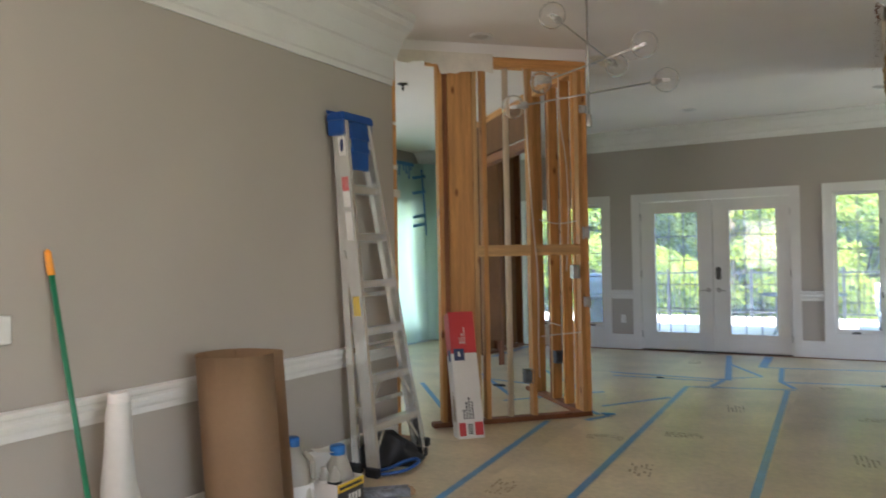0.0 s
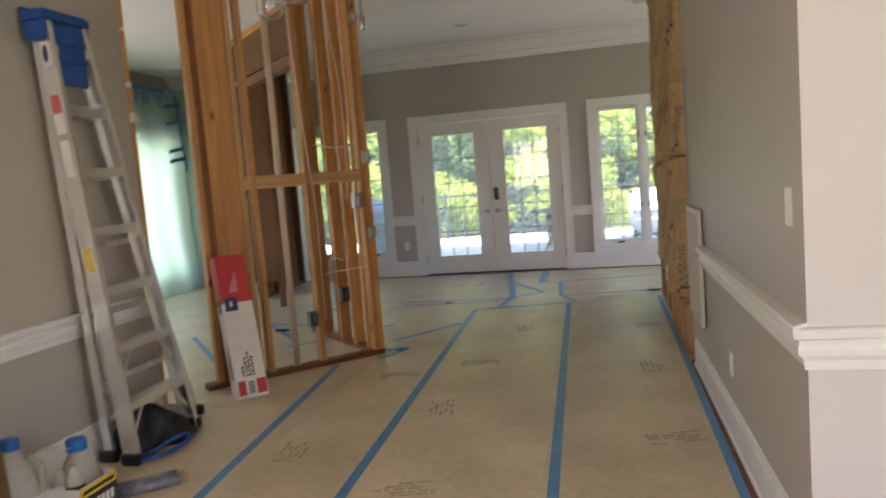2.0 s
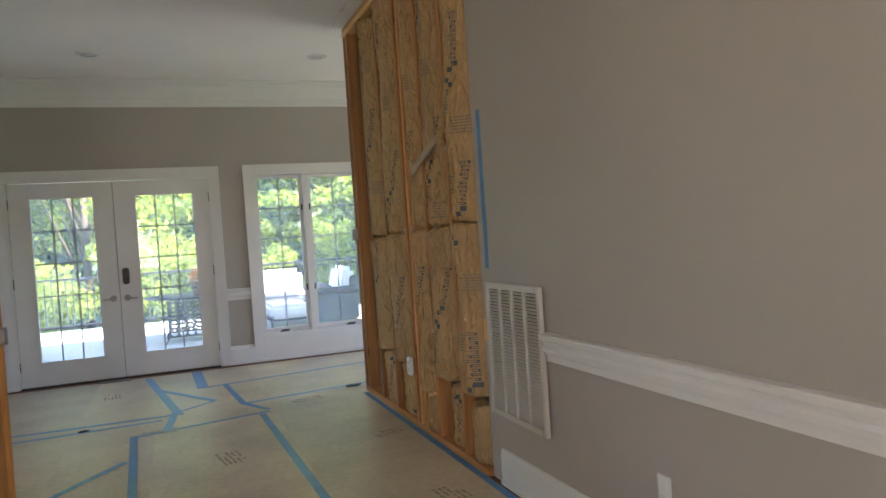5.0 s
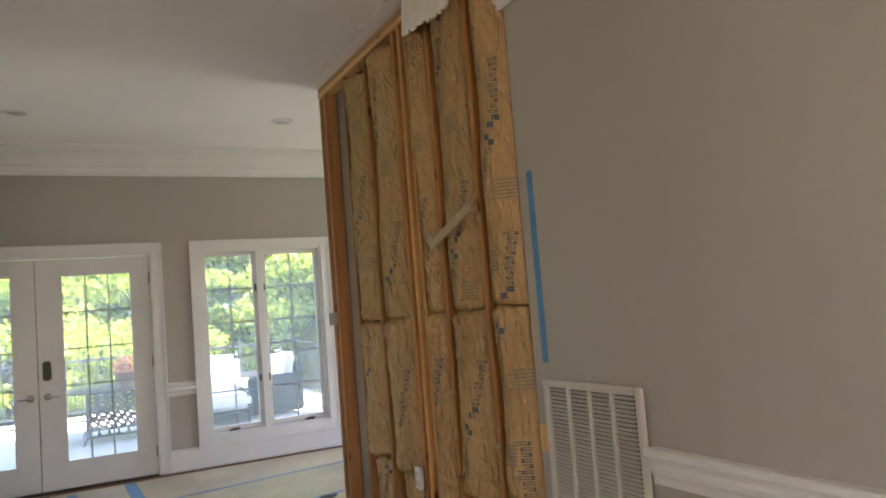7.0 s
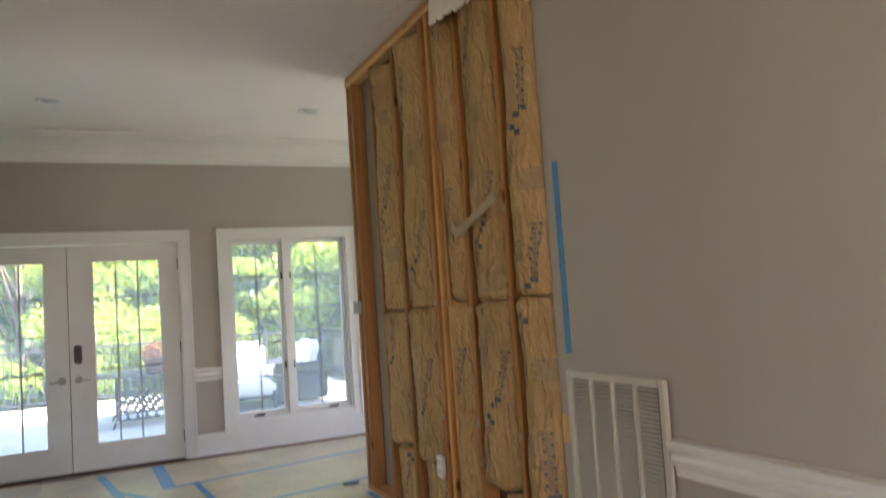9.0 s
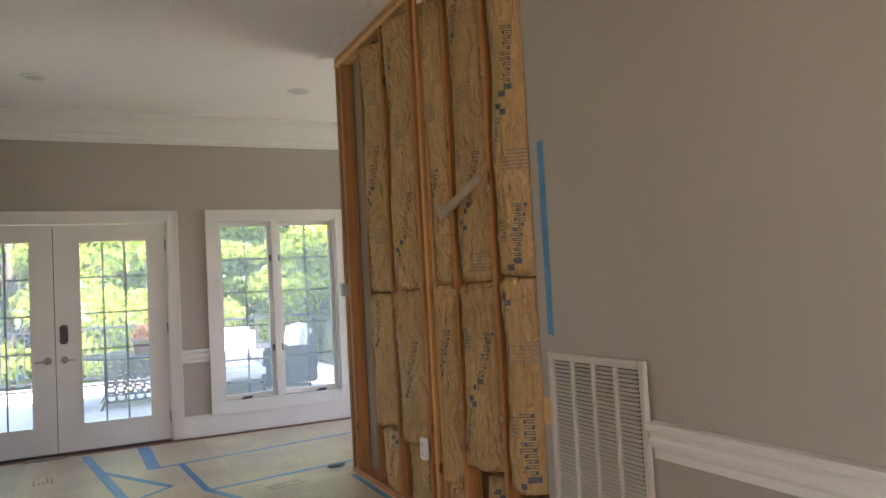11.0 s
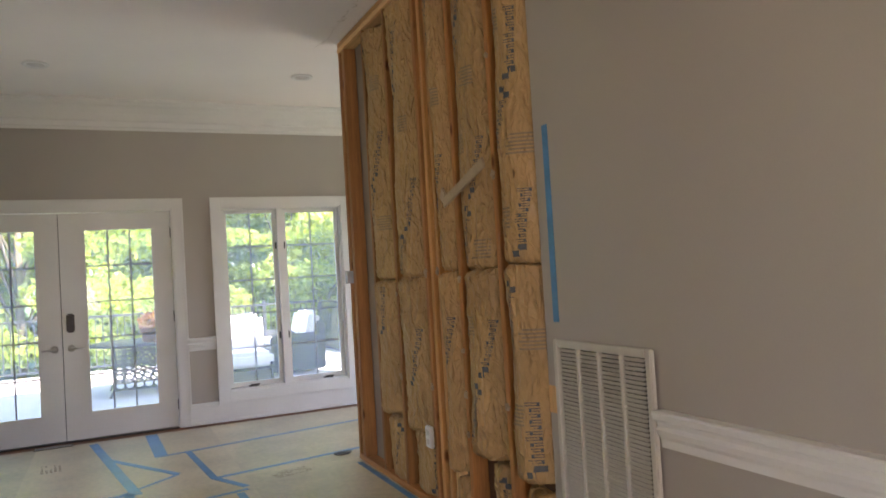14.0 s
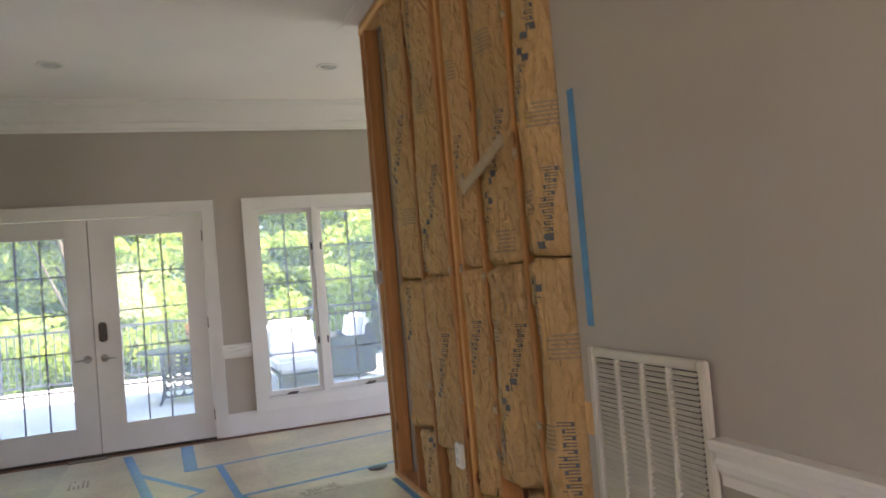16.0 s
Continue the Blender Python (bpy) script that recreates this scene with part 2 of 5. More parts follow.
ORANGE = material("orange_plastic", (0.85, 0.33, 0.03), 0.4, dark=0.9, light=1.08, scale=10, fine=90, bump=0.03)
PVC = material("cream_pipe", (0.68, 0.57, 0.42), 0.35, dark=0.92, light=1.05, scale=6, fine=60, bump=0.02)
CABLE = material("white_cable_sheath", (0.7, 0.66, 0.58), 0.45, dark=0.92, light=1.05, scale=20, fine=90, bump=0)
BOX_BLUE = material("grey_blue_box_plastic", (0.085, 0.1, 0.12), 0.45, dark=0.9, light=1.1, scale=20, fine=90, bump=0.02)
BOX_METAL = material("galvanised_box", (0.45, 0.46, 0.47), 0.45, 0.35, dark=0.85, light=1.1, scale=20, fine=90, bump=0.03)
# pane glass with the glare haze built into its shader
GLASS = glass_mat("hazy_window_glass", haze=0.15)
# muntins coloured grey for their backlit, silhouetted look against the bright outside
MUNTIN = material("backlit_grey_bar", (0.3, 0.31, 0.32), 0.45, dark=0.95, light=1.03, scale=4, fine=60, bump=0.02)
GLOBE = glass_mat("clear_globe_glass")
LENS = material("frosted_lens", (0.6, 0.58, 0.55), 0.5, dark=0.95, light=1.05, scale=20, fine=90, bump=0.1)
PATIO = material("pale_patio_concrete", (0.58, 0.55, 0.5), 0.85, dark=0.85, light=1.1, scale=1.2, fine=40, bump=0.15)
GRASS = material("lawn", (0.06, 0.12, 0.025), 0.9, dark=0.6, light=1.4, scale=1.5, fine=30, bump=0.6)
STUCCO = material("pale_outside_wall", (0.5, 0.47, 0.42), 0.85, dark=0.9, light=1.08, scale=3, fine=60, bump=0.2)
WICKER = material("grey_wicker", (0.022, 0.025, 0.03), 0.7, dark=0.5, light=1.5, scale=60, fine=160, bump=0.9)
CUSHION_WHITE = material("white_cushion", (0.78, 0.77, 0.75), 0.85, dark=0.93, light=1.05, scale=5, fine=120, bump=0.15)
IRON = material("black_iron", (0.022, 0.024, 0.03), 0.5, 0.3, dark=0.8, light=1.4, scale=30, fine=120, bump=0.1)
TERRACOTTA = material("terracotta", (0.5, 0.16, 0.06), 0.8, dark=0.88, light=1.1, scale=14, fine=80, bump=0.1)
BARK = material("bark", (0.1, 0.075, 0.05), 0.9, dark=0.6, light=1.3, scale=9, fine=50, bump=0.8, stretch=(1, 1, 0.25))
LEAF = leaf_mat("maple_leaves", (0.2, 0.29, 0.07))
LEAF_DEEP = leaf_mat("deep_green_leaves", (0.18, 0.27, 0.07))


# ---------------------------------------------------------------- building helpers
def part(name, bm, mat, parent=None, label="", smooth=False):
    me = bpy.data.meshes.new(name)
    bm.to_mesh(me)
    bm.free()
    me.materials.append(mat)
    if smooth:
        me.polygons.foreach_set("use_smooth", [True] * len(me.polygons))
    ob = new(name, me)
    if parent:
        ob.parent = parent
    if label:
        ob["label"] = label
    return ob


def thing(name, label, category, at=(0, 0, 0), rz=0.0, group="", kind=""):
    ob = new(name)
    ob.empty_display_size = 0.1
    ob.matrix_basis = pose(*at, 0, 0, rz)
    return tagged(ob, label, category, group, kind)


def setting(ob, label, category):
    return tagged(ob, label, category, "", "structure")


def box(bm, x0, x1, y0, y1, z0, z1, bevel=0.0):
    m = Matrix.Translation(((x0 + x1) / 2, (y0 + y1) / 2, (z0 + z1) / 2)) @ Matrix.Diagonal((x1 - x0, y1 - y0, z1 - z0, 1))
    made = bmesh.ops.create_cube(bm, size=1, matrix=m)
    if bevel:
        edges = {e for v in made["verts"] for e in v.link_edges}
        bmesh.ops.bevel(bm, geom=list(edges), offset=bevel, segments=2, affect="EDGES")
    return bm


def boxes(*specs, bevel=0.0):
    bm = bmesh.new()
    for s in specs:
        box(bm, *s, bevel=bevel)
    return bm


def along(p0, p1, up=(0, 0, 1)):
    """A frame at p0 whose z runs to p1, and whose x lies nearest to up."""
    p0, p1 = Vector(p0), Vector(p1)
    z = (p1 - p0).normalized()
    u = Vector(up)
    if abs(z.dot(u)) > 0.98:
        u = Vector((1, 0, 0))
    x = (u - z * u.dot(z)).normalized()
    y = z.cross(x)
    m = Matrix((x, y, z)).transposed().to_4x4()
    m.translation = p0
    return m, (p1 - p0).length


def beam(bm, p0, p1, w, d, up=(0, 0, 1), bevel=0.0):
    """A bar from p0 to p1, d thick towards up and w across."""
    m, n = along(p0, p1, up)
    t = bmesh.new()
    box(t, -d / 2, d / 2, -w / 2, w / 2, 0, n, bevel)
    t.transform(m)
    join(bm, t)
    return bm


def join(bm, other):
    me = bpy.data.meshes.new("t")
    other.to_mesh(me)
    other.free()
    bm.from_mesh(me)
    bpy.data.meshes.remove(me)
    return bm


def rod(bm, p0, p1, r, r2=None, seg=12, caps=True):
    m, n = along(p0, p1)
    made = bmesh.ops.create_cone(bm, cap_ends=caps, segments=seg, radius1=r, radius2=r if r2 is None else r2, depth=n, matrix=m @ Matrix.Translation((0, 0, n / 2)))
    return bm


def turned(profile, seg=24, m=None):
    """A turned shape from (radius, height) pairs."""
    bm = bmesh.new()
    rings = []
    for r, z in profile:
        rings.append([bm.verts.new((max(r, 1e-4) * math.cos(a), max(r, 1e-4) * math.sin(a), z)) for a in (2 * math.pi * i / seg for i in range(seg))])
    for a, b in zip(rings, rings[1:]):
        for i in range(seg):
            bm.faces.new((a[i], a[(i + 1) % seg], b[(i + 1) % seg], b[i]))
    if m:
        bm.transform(m)
    return bm


def extruded(profile, p0, p1, out, mitre=0):
    """A moulding: profile of (out, up) pairs, closed, swept from p0 to p1; out is the way off the wall; mitre 1 cuts the start for an outer corner."""
    bm = bmesh.new()
    o = Vector((*out, 0)).normalized()
    ends = []
    way = (Vector(p1) - Vector(p0)).normalized()
    for p, k in ((Vector(p0), -mitre), (Vector(p1), 0)):
        ends.append([bm.verts.new(p + o * d + way * (k * d) + Vector((0, 0, z))) for d, z in profile])
    n = len(profile)
    for i in range(n):
        bm.faces.new((ends[0][i], ends[0][(i + 1) % n], ends[1][(i + 1) % n], ends[1][i]))
    bm.faces.new(ends[0])
    bm.faces.new(ends[1])
    bmesh.ops.recalc_face_normals(bm, faces=bm.faces)
    return bm


def tube(name, points, r, mat, parent, label=""):
    cu = bpy.data.curves.new(name, "CURVE")
    cu.dimensions, cu.bevel_depth, cu.bevel_resolution = "3D", r, 2
    sp = cu.splines.new("BEZIER")
    sp.bezier_points.add(len(points) - 1)
    for bp, p in zip(sp.bezier_points, points):
        bp.co = p
        bp.handle_left_type = bp.handle_right_type = "AUTO"
    cu.materials.append(mat)
    ob = new(name, cu)
    ob.parent = parent
    if label:
        ob["label"] = label
    return ob


def lumber(name, p0, p1, w, d, mat, parent, up=(0, 0, 1), label=""):
    """A sawn piece with its length along its own z: d towards up, w across."""
    m, n = along(p0, p1, up)
    ob = part(name, boxes((-d / 2, d / 2, -w / 2, w / 2, 0, n), bevel=0.003), mat, parent, label)
    ob.matrix_basis = m
    return ob


# ---------------------------------------------------------------- the shell
H = 3.05
XW, XE, YN = -2.98, 0.2, 10.17
XC = 0.238                    # the corner, where the slightly skewed east wall ends
SKEW = Matrix.Translation((XE, 5.45, 0)) @ pose(0, 0, 0, 0, 0, 0.8) @ Matrix.Translation((-XE, -5.45, 0))

# wood floor, and the paper laid over it
floor = setting(part("floor", boxes((-6.6, 4, -3.7, YN + 0.16, -0.12, -0.006)), WOOD_FLOOR), "brown wood floor under taped protective paper", "floor")
for x0, x1, y0, y1 in ((-2.95, -2.06, -3.5, 4.62), (-2.06, -1.5, -3.5, 7.66), (-1.5, -0.64, -3.5, 7.66), (-0.64, 0.17, -3.5, 8.05), (0.17, 3.5, -3.5, 2.7),
                       (-6.3, -2.06, 4.62, 8.06), (-2.06, -0.64, 7.66, 10.04), (-6.3, -2.06, 8.06, 10.04), (-0.64, 3.5, 8.05, 10.04)):
    part("paper_sheet", boxes((x0, x1, y0, y1, -0.006, -0.001)), FLOOR_PAPER, floor)

ceiling = setting(part("ceiling", boxes((-6.6, 4, -3.7, YN + 0.16, H, H + 0.14)), CEIL), "smooth white painted ceiling with drywall scars", "ceiling")

# the opening from y -2.95 to -0.45 is added for a fill lamp
setting(part("wall_west", boxes((XW - 0.12, XW, -3.7, -2.95, 0, H), (XW - 0.12, XW, -2.95, -0.45, 0, 0.5), (XW - 0.12, XW, -2.95, -0.45, 2.55, H), (XW - 0.12, XW, -0.45, 4.32, 0, H)), WALL), "greige painted wall with chair rail", "wall")
setting(part("wall_east", boxes((XE, XE + 0.115, 2.741, 5.45, 0, H)), WALL), "greige painted wall ending at bare studs", "wall")
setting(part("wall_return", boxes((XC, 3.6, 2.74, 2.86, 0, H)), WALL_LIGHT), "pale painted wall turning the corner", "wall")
setting(part("wall_south", boxes((-3.24, 3.75, -3.7, -3.55, 0, H)), WALL), "plain greige wall", "wall")
setting(part("wall_east_front", boxes((3.6, 3.75, -3.55, -1.45, 0, H), (3.6, 3.75, -1.45, 1.65, 0, 0.55), (3.6, 3.75, -1.45, 1.65, 2.55, H), (3.6, 3.75, 1.65, 2.86, 0, H)), WALL), "unseen greige wall with an assumed wide window opening", "wall")
# unseen slab, added only to block direct sun at the front opening
setting(part("porch_roof", boxes((3.76, 8.5, -8.5, 3.5, 2.62, 2.75)), STUCCO), "unseen slab added to keep the sun out of the front opening", "porch roof")
# unseen opening, added to hold the east fill lamp
setting(part("wall_east_back", boxes((3.6, 3.75, 5.4, 7.75, 0, H), (3.6, 3.75, 7.75, 9.45, 0, 0.45), (3.6, 3.75, 7.75, 9.45, 2.25, H), (3.6, 3.75, 9.45, YN, 0, H)), WALL), "unseen greige wall with an opening added for a fill lamp", "wall")
setting(part("wall_east_inner", boxes((0.4, 3.6, 5.33, 5.45, 0, H)), WALL), "plain greige wall", "wall")
# the opening from y 5.0 to 7.2 is added for a fill lamp
setting(part("wall_far_west", boxes((-6.6, -6.42, 4.2, 5.0, 0, H), (-6.6, -6.42, 5.0, 7.2, 0, 0.8), (-6.6, -6.42, 5.0, 7.2, 2.3, H), (-6.6, -6.42, 7.2, 7.9, 0, H), (-6.6, -6.42, 7.9, 9.85, 0, 0.25), (-6.6, -6.42, 7.9, 9.85, 2.1, H), (-6.6, -6.42, 9.85, YN, 0, H)), WALL), "greige wall with a window behind plastic sheeting", "wall")
setting(part("wall_west_room", boxes((-6.42, XW - 0.12, 4.2, 4.32, 0, H)), WALL), "plain greige wall", "wall")

DX0, DX1, DZ = -2.81, -0.87, 2.065
RX0, RX1, RZ0, RZ1 = -0.43, 0.78, 0.28, 2.07
LX0, LX1 = -4.52, -3.31
T0, T1 = YN, YN + 0.16
wall_north = setting(part("wall_north", boxes(
    (-6.6, LX0, T0, T1, 0, H), (LX0, LX1, T0, T1, 0, RZ0), (LX0, LX1, T0, T1, RZ1, H), (LX1, DX0, T0, T1, 0, H), (DX0, DX1, T0, T1, DZ, H),
    (DX1, RX0, T0, T1, 0, H), (RX0, RX1, T0, T1, 0, RZ0), (RX0, RX1, T0, T1, RZ1, H), (RX1, 3.75, T0, T1, 0, H)), WALL), "greige painted wall with french doors and casement windows", "wall")

# mouldings
RAIL = [(0, -0.062), (0.012, -0.062), (0.014, -0.035), (0.022, -0.02), (0.03, -0.018), (0.034, 0.0), (0.026, 0.012), (0.03, 0.028), (0.046, 0.036), (0.05, 0.056), (0.044, 0.062), (0, 0.062)]
BASE = [(0, 0), (0.022, 0), (0.022, 0.02), (0.015, 0.024), (0.015, 0.15), (0.011, 0.158), (0.009, 0.178), (0, 0.182)]
CROWN = [(0, 0), (0.014, 0), (0.018, 0.03), (0.03, 0.04), (0.03, 0.15), (0.04, 0.165), (0.06, 0.175), (0.1, 0.25), (0.15, 0.3), (0.19, 0.325), (0.2, 0.345), (0.2, 0.36), (0.22, 0.37), (0.22, 0.41), (0, 0.41)]
CROWN_N = [(0, 0), (0.012, 0), (0.016, 0.02), (0.03, 0.03), (0.035, 0.075), (0.06, 0.085), (0.085, 0.14), (0.13, 0.19), (0.165, 0.205), (0.175, 0.225), (0.2, 0.232), (0.2, 0.252), (0, 0.252)]


def moulding(name, profile, p0, p1, out, label, category, mitre=0):
    return setting(part(name, extruded(profile, p0, p1, out, mitre), TRIM), label, category)


moulding("chair_rail_west", RAIL, (XW, -0.4, 0.71), (XW, 4.3, 0.71), (1, 0), "white moulded chair rail", "chair rail")
moulding("chair_rail_east", RAIL, (XE, 2.74, 0.765), (XE, 4.78, 0.765), (-1, 0), "white moulded chair rail ending at the grille", "chair rail", 1)
moulding("chair_rail_return", RAIL, (XC, 2.74, 0.755), (3.6, 2.74, 0.755), (0, -1), "white moulded chair rail", "chair rail", 1)
moulding("chair_rail_north", RAIL, (DX1 + 0.082, YN, 0.765), (RX0 - 0.1, YN, 0.765), (0, -1), "short white chair rail by the door", "chair rail")
moulding("chair_rail_north_west", RAIL, (LX1 + 0.1, YN, 0.765), (DX0 - 0.087, YN, 0.765), (0, -1), "short white chair rail by the door", "chair rail")
moulding("baseboard_west", BASE, (XW, -3.5, 0), (XW, 4.3, 0), (1, 0), "tall white baseboard", "baseboard")
moulding("baseboard_east", BASE, (XE, 2.74, 0), (XE, 5.32, 0), (-1, 0), "tall white baseboard cut at the studs", "baseboard", 1)
moulding("baseboard_return", BASE, (XC, 2.74, 0), (3.6, 2.74, 0), (0, -1), "tall white baseboard", "baseboard", 1)
for x0, x1 in ((-6.4, DX0 - 0.087), (DX1 + 0.082, 3.6)):
    moulding("baseboard_north", [(d, z * 1.12) for d, z in BASE], (x0, YN, 0), (x1, YN, 0), (0, -1), "tall white baseboard under the windows", "baseboard")
moulding("crown_west", [(d, z * 1.15) for d, z in CROWN], (XW, -3.5, H - 0.472), (XW, 4.31, H - 0.472), (1, 0), "wide white stepped crown moulding", "crown moulding")
moulding("crown_east", CROWN, (XE, 2.74, H - 0.41), (XE, 5.49, H - 0.41), (-1, 0), "wide white stepped crown moulding cut off at the studs", "crown moulding", 1)
moulding("crown_return", CROWN, (XC, 2.74, H - 0.41), (3.6, 2.74, H - 0.41), (0, -1), "wide white stepped crown moulding", "crown moulding", 1)
for nm in ("wall_east", "chair_rail_east", "baseboard_east", "crown_east"):
    bpy.data.objects[nm].matrix_basis = SKEW
moulding("crown_north", CROWN_N, (-6.4, YN, H - 0.252), (3.6, YN, H - 0.252), (0, -1), "white stepped crown moulding", "crown moulding")


# ---------------------------------------------------------------- doors and windows
def casing(name, x0, x1, z0, z1, label, sill=True):
    """White casing round an opening of the north wall."""
    t = thing(name, label, "window casing" if sill else "door casing", kind="structure")
    w = 0.095
    for nm, s in (("casing_side", (x0 - w, x0 + 0.004, z0 - (w if sill else 0), z1 + w)), ("casing_side", (x1 - 0.004, x1 + w, z0 - (w if sill else 0), z1 + w)), ("casing_head", (x0 + 0.004, x1 - 0.004, z1 - 0.004, z1 + w))):
        bm = boxes((s[0], s[1], YN - 0.02, YN - 0.0005, s[2], s[3]), bevel=0.004)
        if nm == "casing_side":
            left = s[0] < x0
            box(bm, s[0] if left else s[1] - 0.02, s[0] + 0.02 if left else s[1], YN - 0.03, YN - 0.019, s[2], s[3], 0.003)
        else:
            box(bm, s[0], s[1], YN - 0.03, YN - 0.019, s[3] - 0.02, s[3], 0.003)
        part(nm, bm, TRIM, t)
    if sill:
        part("casing_foot", boxes((x0 + 0.004, x1 - 0.004, YN - 0.024, YN - 0.0005, z0 - w, z0 + 0.004), bevel=0.004), TRIM, t)
        part("apron", boxes((x0 - w, x1 + w, YN - 0.03, YN - 0.024, z0 - w - 0.022, z0 - w - 0.002)), TRIM, t)
    return t


def glazed(parent, x0, x1, z0, z1, y, cols, rows, bar=0.016):
    g = part("pane", boxes((x0 - 0.006, x1 + 0.006, y - 0.003, y + 0.003, z0 - 0.006, z1 + 0.006)), GLASS, parent)
    g.visible_shadow = False
    for i in range(1, cols):
        x = x0 + (x1 - x0) * i / cols
        part("muntin", boxes((x - bar / 2, x + bar / 2, y - 0.013, y - 0.0035, z0, z1), bevel=0.003), MUNTIN, parent)
    for j in range(1, rows):
        z = z0 + (z1 - z0) * j / rows
        part("muntin", boxes((x0, x1, y - 0.0125, y - 0.0038, z - bar / 2, z + bar / 2), bevel=0.003), MUNTIN, parent)


def framed(bm, x0, x1, z0, z1, gx0, gx1, gz0, gz1, y0, y1, bevel=0.003):
    for s in ((x0, gx0, z0, z1), (gx1, x1, z0, z1), (gx0, gx1, z0, gz0), (gx0, gx1, gz1, z1)):
        box(bm, s[0], s[1], y0, y1, s[2], s[3], bevel)
    return bm


def lever(parent, x, z, y, way, plate):
    bm = turned([(0, 0), (0.03, 0), (0.032, 0.004), (0.028, 0.012), (0, 0.013)], 20, pose(x, y, z, 90, 0, 0))
    rod(bm, (x, y, z), (x, y - 0.05, z), 0.009)
    rod(bm, (x, y - 0.05, z), (x + way * 0.1, y - 0.052, z - 0.006), 0.009, 0.007)
    part("lever_handle", bm, NICKEL, parent, "brushed nickel lever handle", True)
    if plate:
        part("keypad_lock", boxes((x - 0.033, x + 0.033, y - 0.03, y, z + 0.14, z + 0.31), bevel=0.012), DARK_METAL, parent, "dark rounded keypad lock")


def french_door(x0, x1, gx0, gx1, name, hinge_left):
    t = thing(name, "white glazed french door leaf with fifteen lites", "door", group="french doors", kind="structure")
    y0, y1 = YN + 0.03, YN + 0.075
    gz0, gz1 = 0.25, 1.885
    part("door_leaf", framed(bmesh.new(), x0, x1, 0.012, DZ - 0.025, gx0, gx1, gz0, gz1, y0, y1), TRIM, t)
    bead = framed(bmesh.new(), gx0 - 0.022, gx1 + 0.022, gz0 - 0.022, gz1 + 0.022, gx0, gx1, gz0, gz1, y0 - 0.012, y0 - 0.001, 0.003)
    part("glazing_bead", bead, TRIM, t)
    glazed(t, gx0, gx1, gz0, gz1, y0 + 0.02, 3, 5, 0.014)
    hx = x0 - 0.004 if hinge_left else x1 + 0.004
    for z in (0.22, 1.05, 1.84):
        bm = bmesh.new()
        rod(bm, (hx, y0 - 0.006, z - 0.05), (hx, y0 - 0.006, z + 0.05), 0.008)
        part("hinge", bm, DARK_METAL, t, "dark metal hinge")
    return t


casing("door_casing", DX0, DX1, 0, DZ, "white moulded casing round the french doors", False)
door_1 = french_door(DX0 + 0.022, -1.838, -2.595, -2.025, "door_1", True)
door_2 = french_door(-1.832, DX1 - 0.022, -1.622, -1.06, "door_2", False)
part("astragal", boxes((-1.846, -1.824, YN + 0.0765, YN + 0.09, 0.012, DZ - 0.03)), DARK_METAL, door_1, "dark meeting strip")
lever(door_1, -1.9, 0.83, YN + 0.03, -1, False)
lever(door_2, -1.765, 0.83, YN + 0.03, 1, True)
jamb = bmesh.new()
for s in ((DX0, DX0 + 0.019, 0.0, DZ), (DX1 - 0.019, DX1, 0.0, DZ), (DX0 + 0.019, DX1 - 0.019, DZ - 0.019, DZ)):
    box(jamb, s[0], s[1], YN + 0.001, YN + 0.159, s[2], s[3])
setting(part("door_jamb", jamb, TRIM), "white painted door jamb", "door frame")
setting(part("door_threshold", boxes((DX0 + 0.02, DX1 - 0.02, YN + 0.001, YN + 0.2, -0.004, 0.01)), DARK_METAL), "dark metal door threshold", "threshold")


def casement(name, x0, x1, label):
    t = thing(name, label, "window", kind="structure")
    mid = (x0 + x1) / 2 - 0.03
    fr = bmesh.new()
    for s in ((x0, x0 + 0.022, RZ0, RZ1), (x1 - 0.022, x1, RZ0, RZ1), (x0 + 0.022, x1 - 0.022, RZ0, RZ0 + 0.022), (x0 + 0.022, x1 - 0.022, RZ1 - 0.022, RZ1), (mid - 0.03, mid + 0.03, RZ0 + 0.022, RZ1 - 0.022)):
        box(fr, s[0], s[1], YN + 0.001, YN + 0.14, s[2], s[3], 0.003)
    part("window_frame", fr, TRIM, t)
    for a, b in ((x0 + 0.024, mid - 0.032), (mid + 0.032, x1 - 0.024)):
        sash = new("sash")

        sash.parent = t
        g = (a + 0.035, b - 0.035, RZ0 + 0.07, RZ1 - 0.06)
        part("sash_frame", framed(bmesh.new(), a, b, RZ0 + 0.024, RZ1 - 0.024, g[0], g[1], g[2], g[3], YN + 0.05, YN + 0.09), TRIM, sash)
        glazed(sash, g[0], g[1], g[2], g[3], YN + 0.075, 2, 5, 0.014)
        cx = (a + b) / 2 - 0.04 if a < mid - 0.1 else (a + b) / 2 + 0.1
        bm = boxes((cx - 0.05, cx + 0.05, YN + 0.012, YN + 0.05, RZ0 + 0.022, RZ0 + 0.034), bevel=0.004)
        beam(bm, (cx - 0.03, YN + 0.02, RZ0 + 0.042), (cx + 0.06, YN + 0.015, RZ0 + 0.042), 0.012, 0.012, bevel=0.003)
        part("crank_handle", bm, DARK_METAL, t, "dark folding window crank")
        lx = b - 0.012 if a < mid - 0.1 else a + 0.012
        for z in (0.78, 1.68):
            part("sash_lock", boxes((lx - 0.008, lx + 0.008, YN + 0.03, YN + 0.05, z - 0.035, z + 0.035), bevel=0.004), DARK_METAL, t, "dark sash lock")
    return t


casing("window_casing", RX0, RX1, RZ0, RZ1, "white casing round the pair of casements")
casement("window_1", RX0, RX1, "white double casement window with grid lites")
casing("window_casing", LX0, LX1, RZ0, RZ1, "white casing round the pair of casements")
casement("window_2", LX0, LX1, "white double casement window seen through studs")


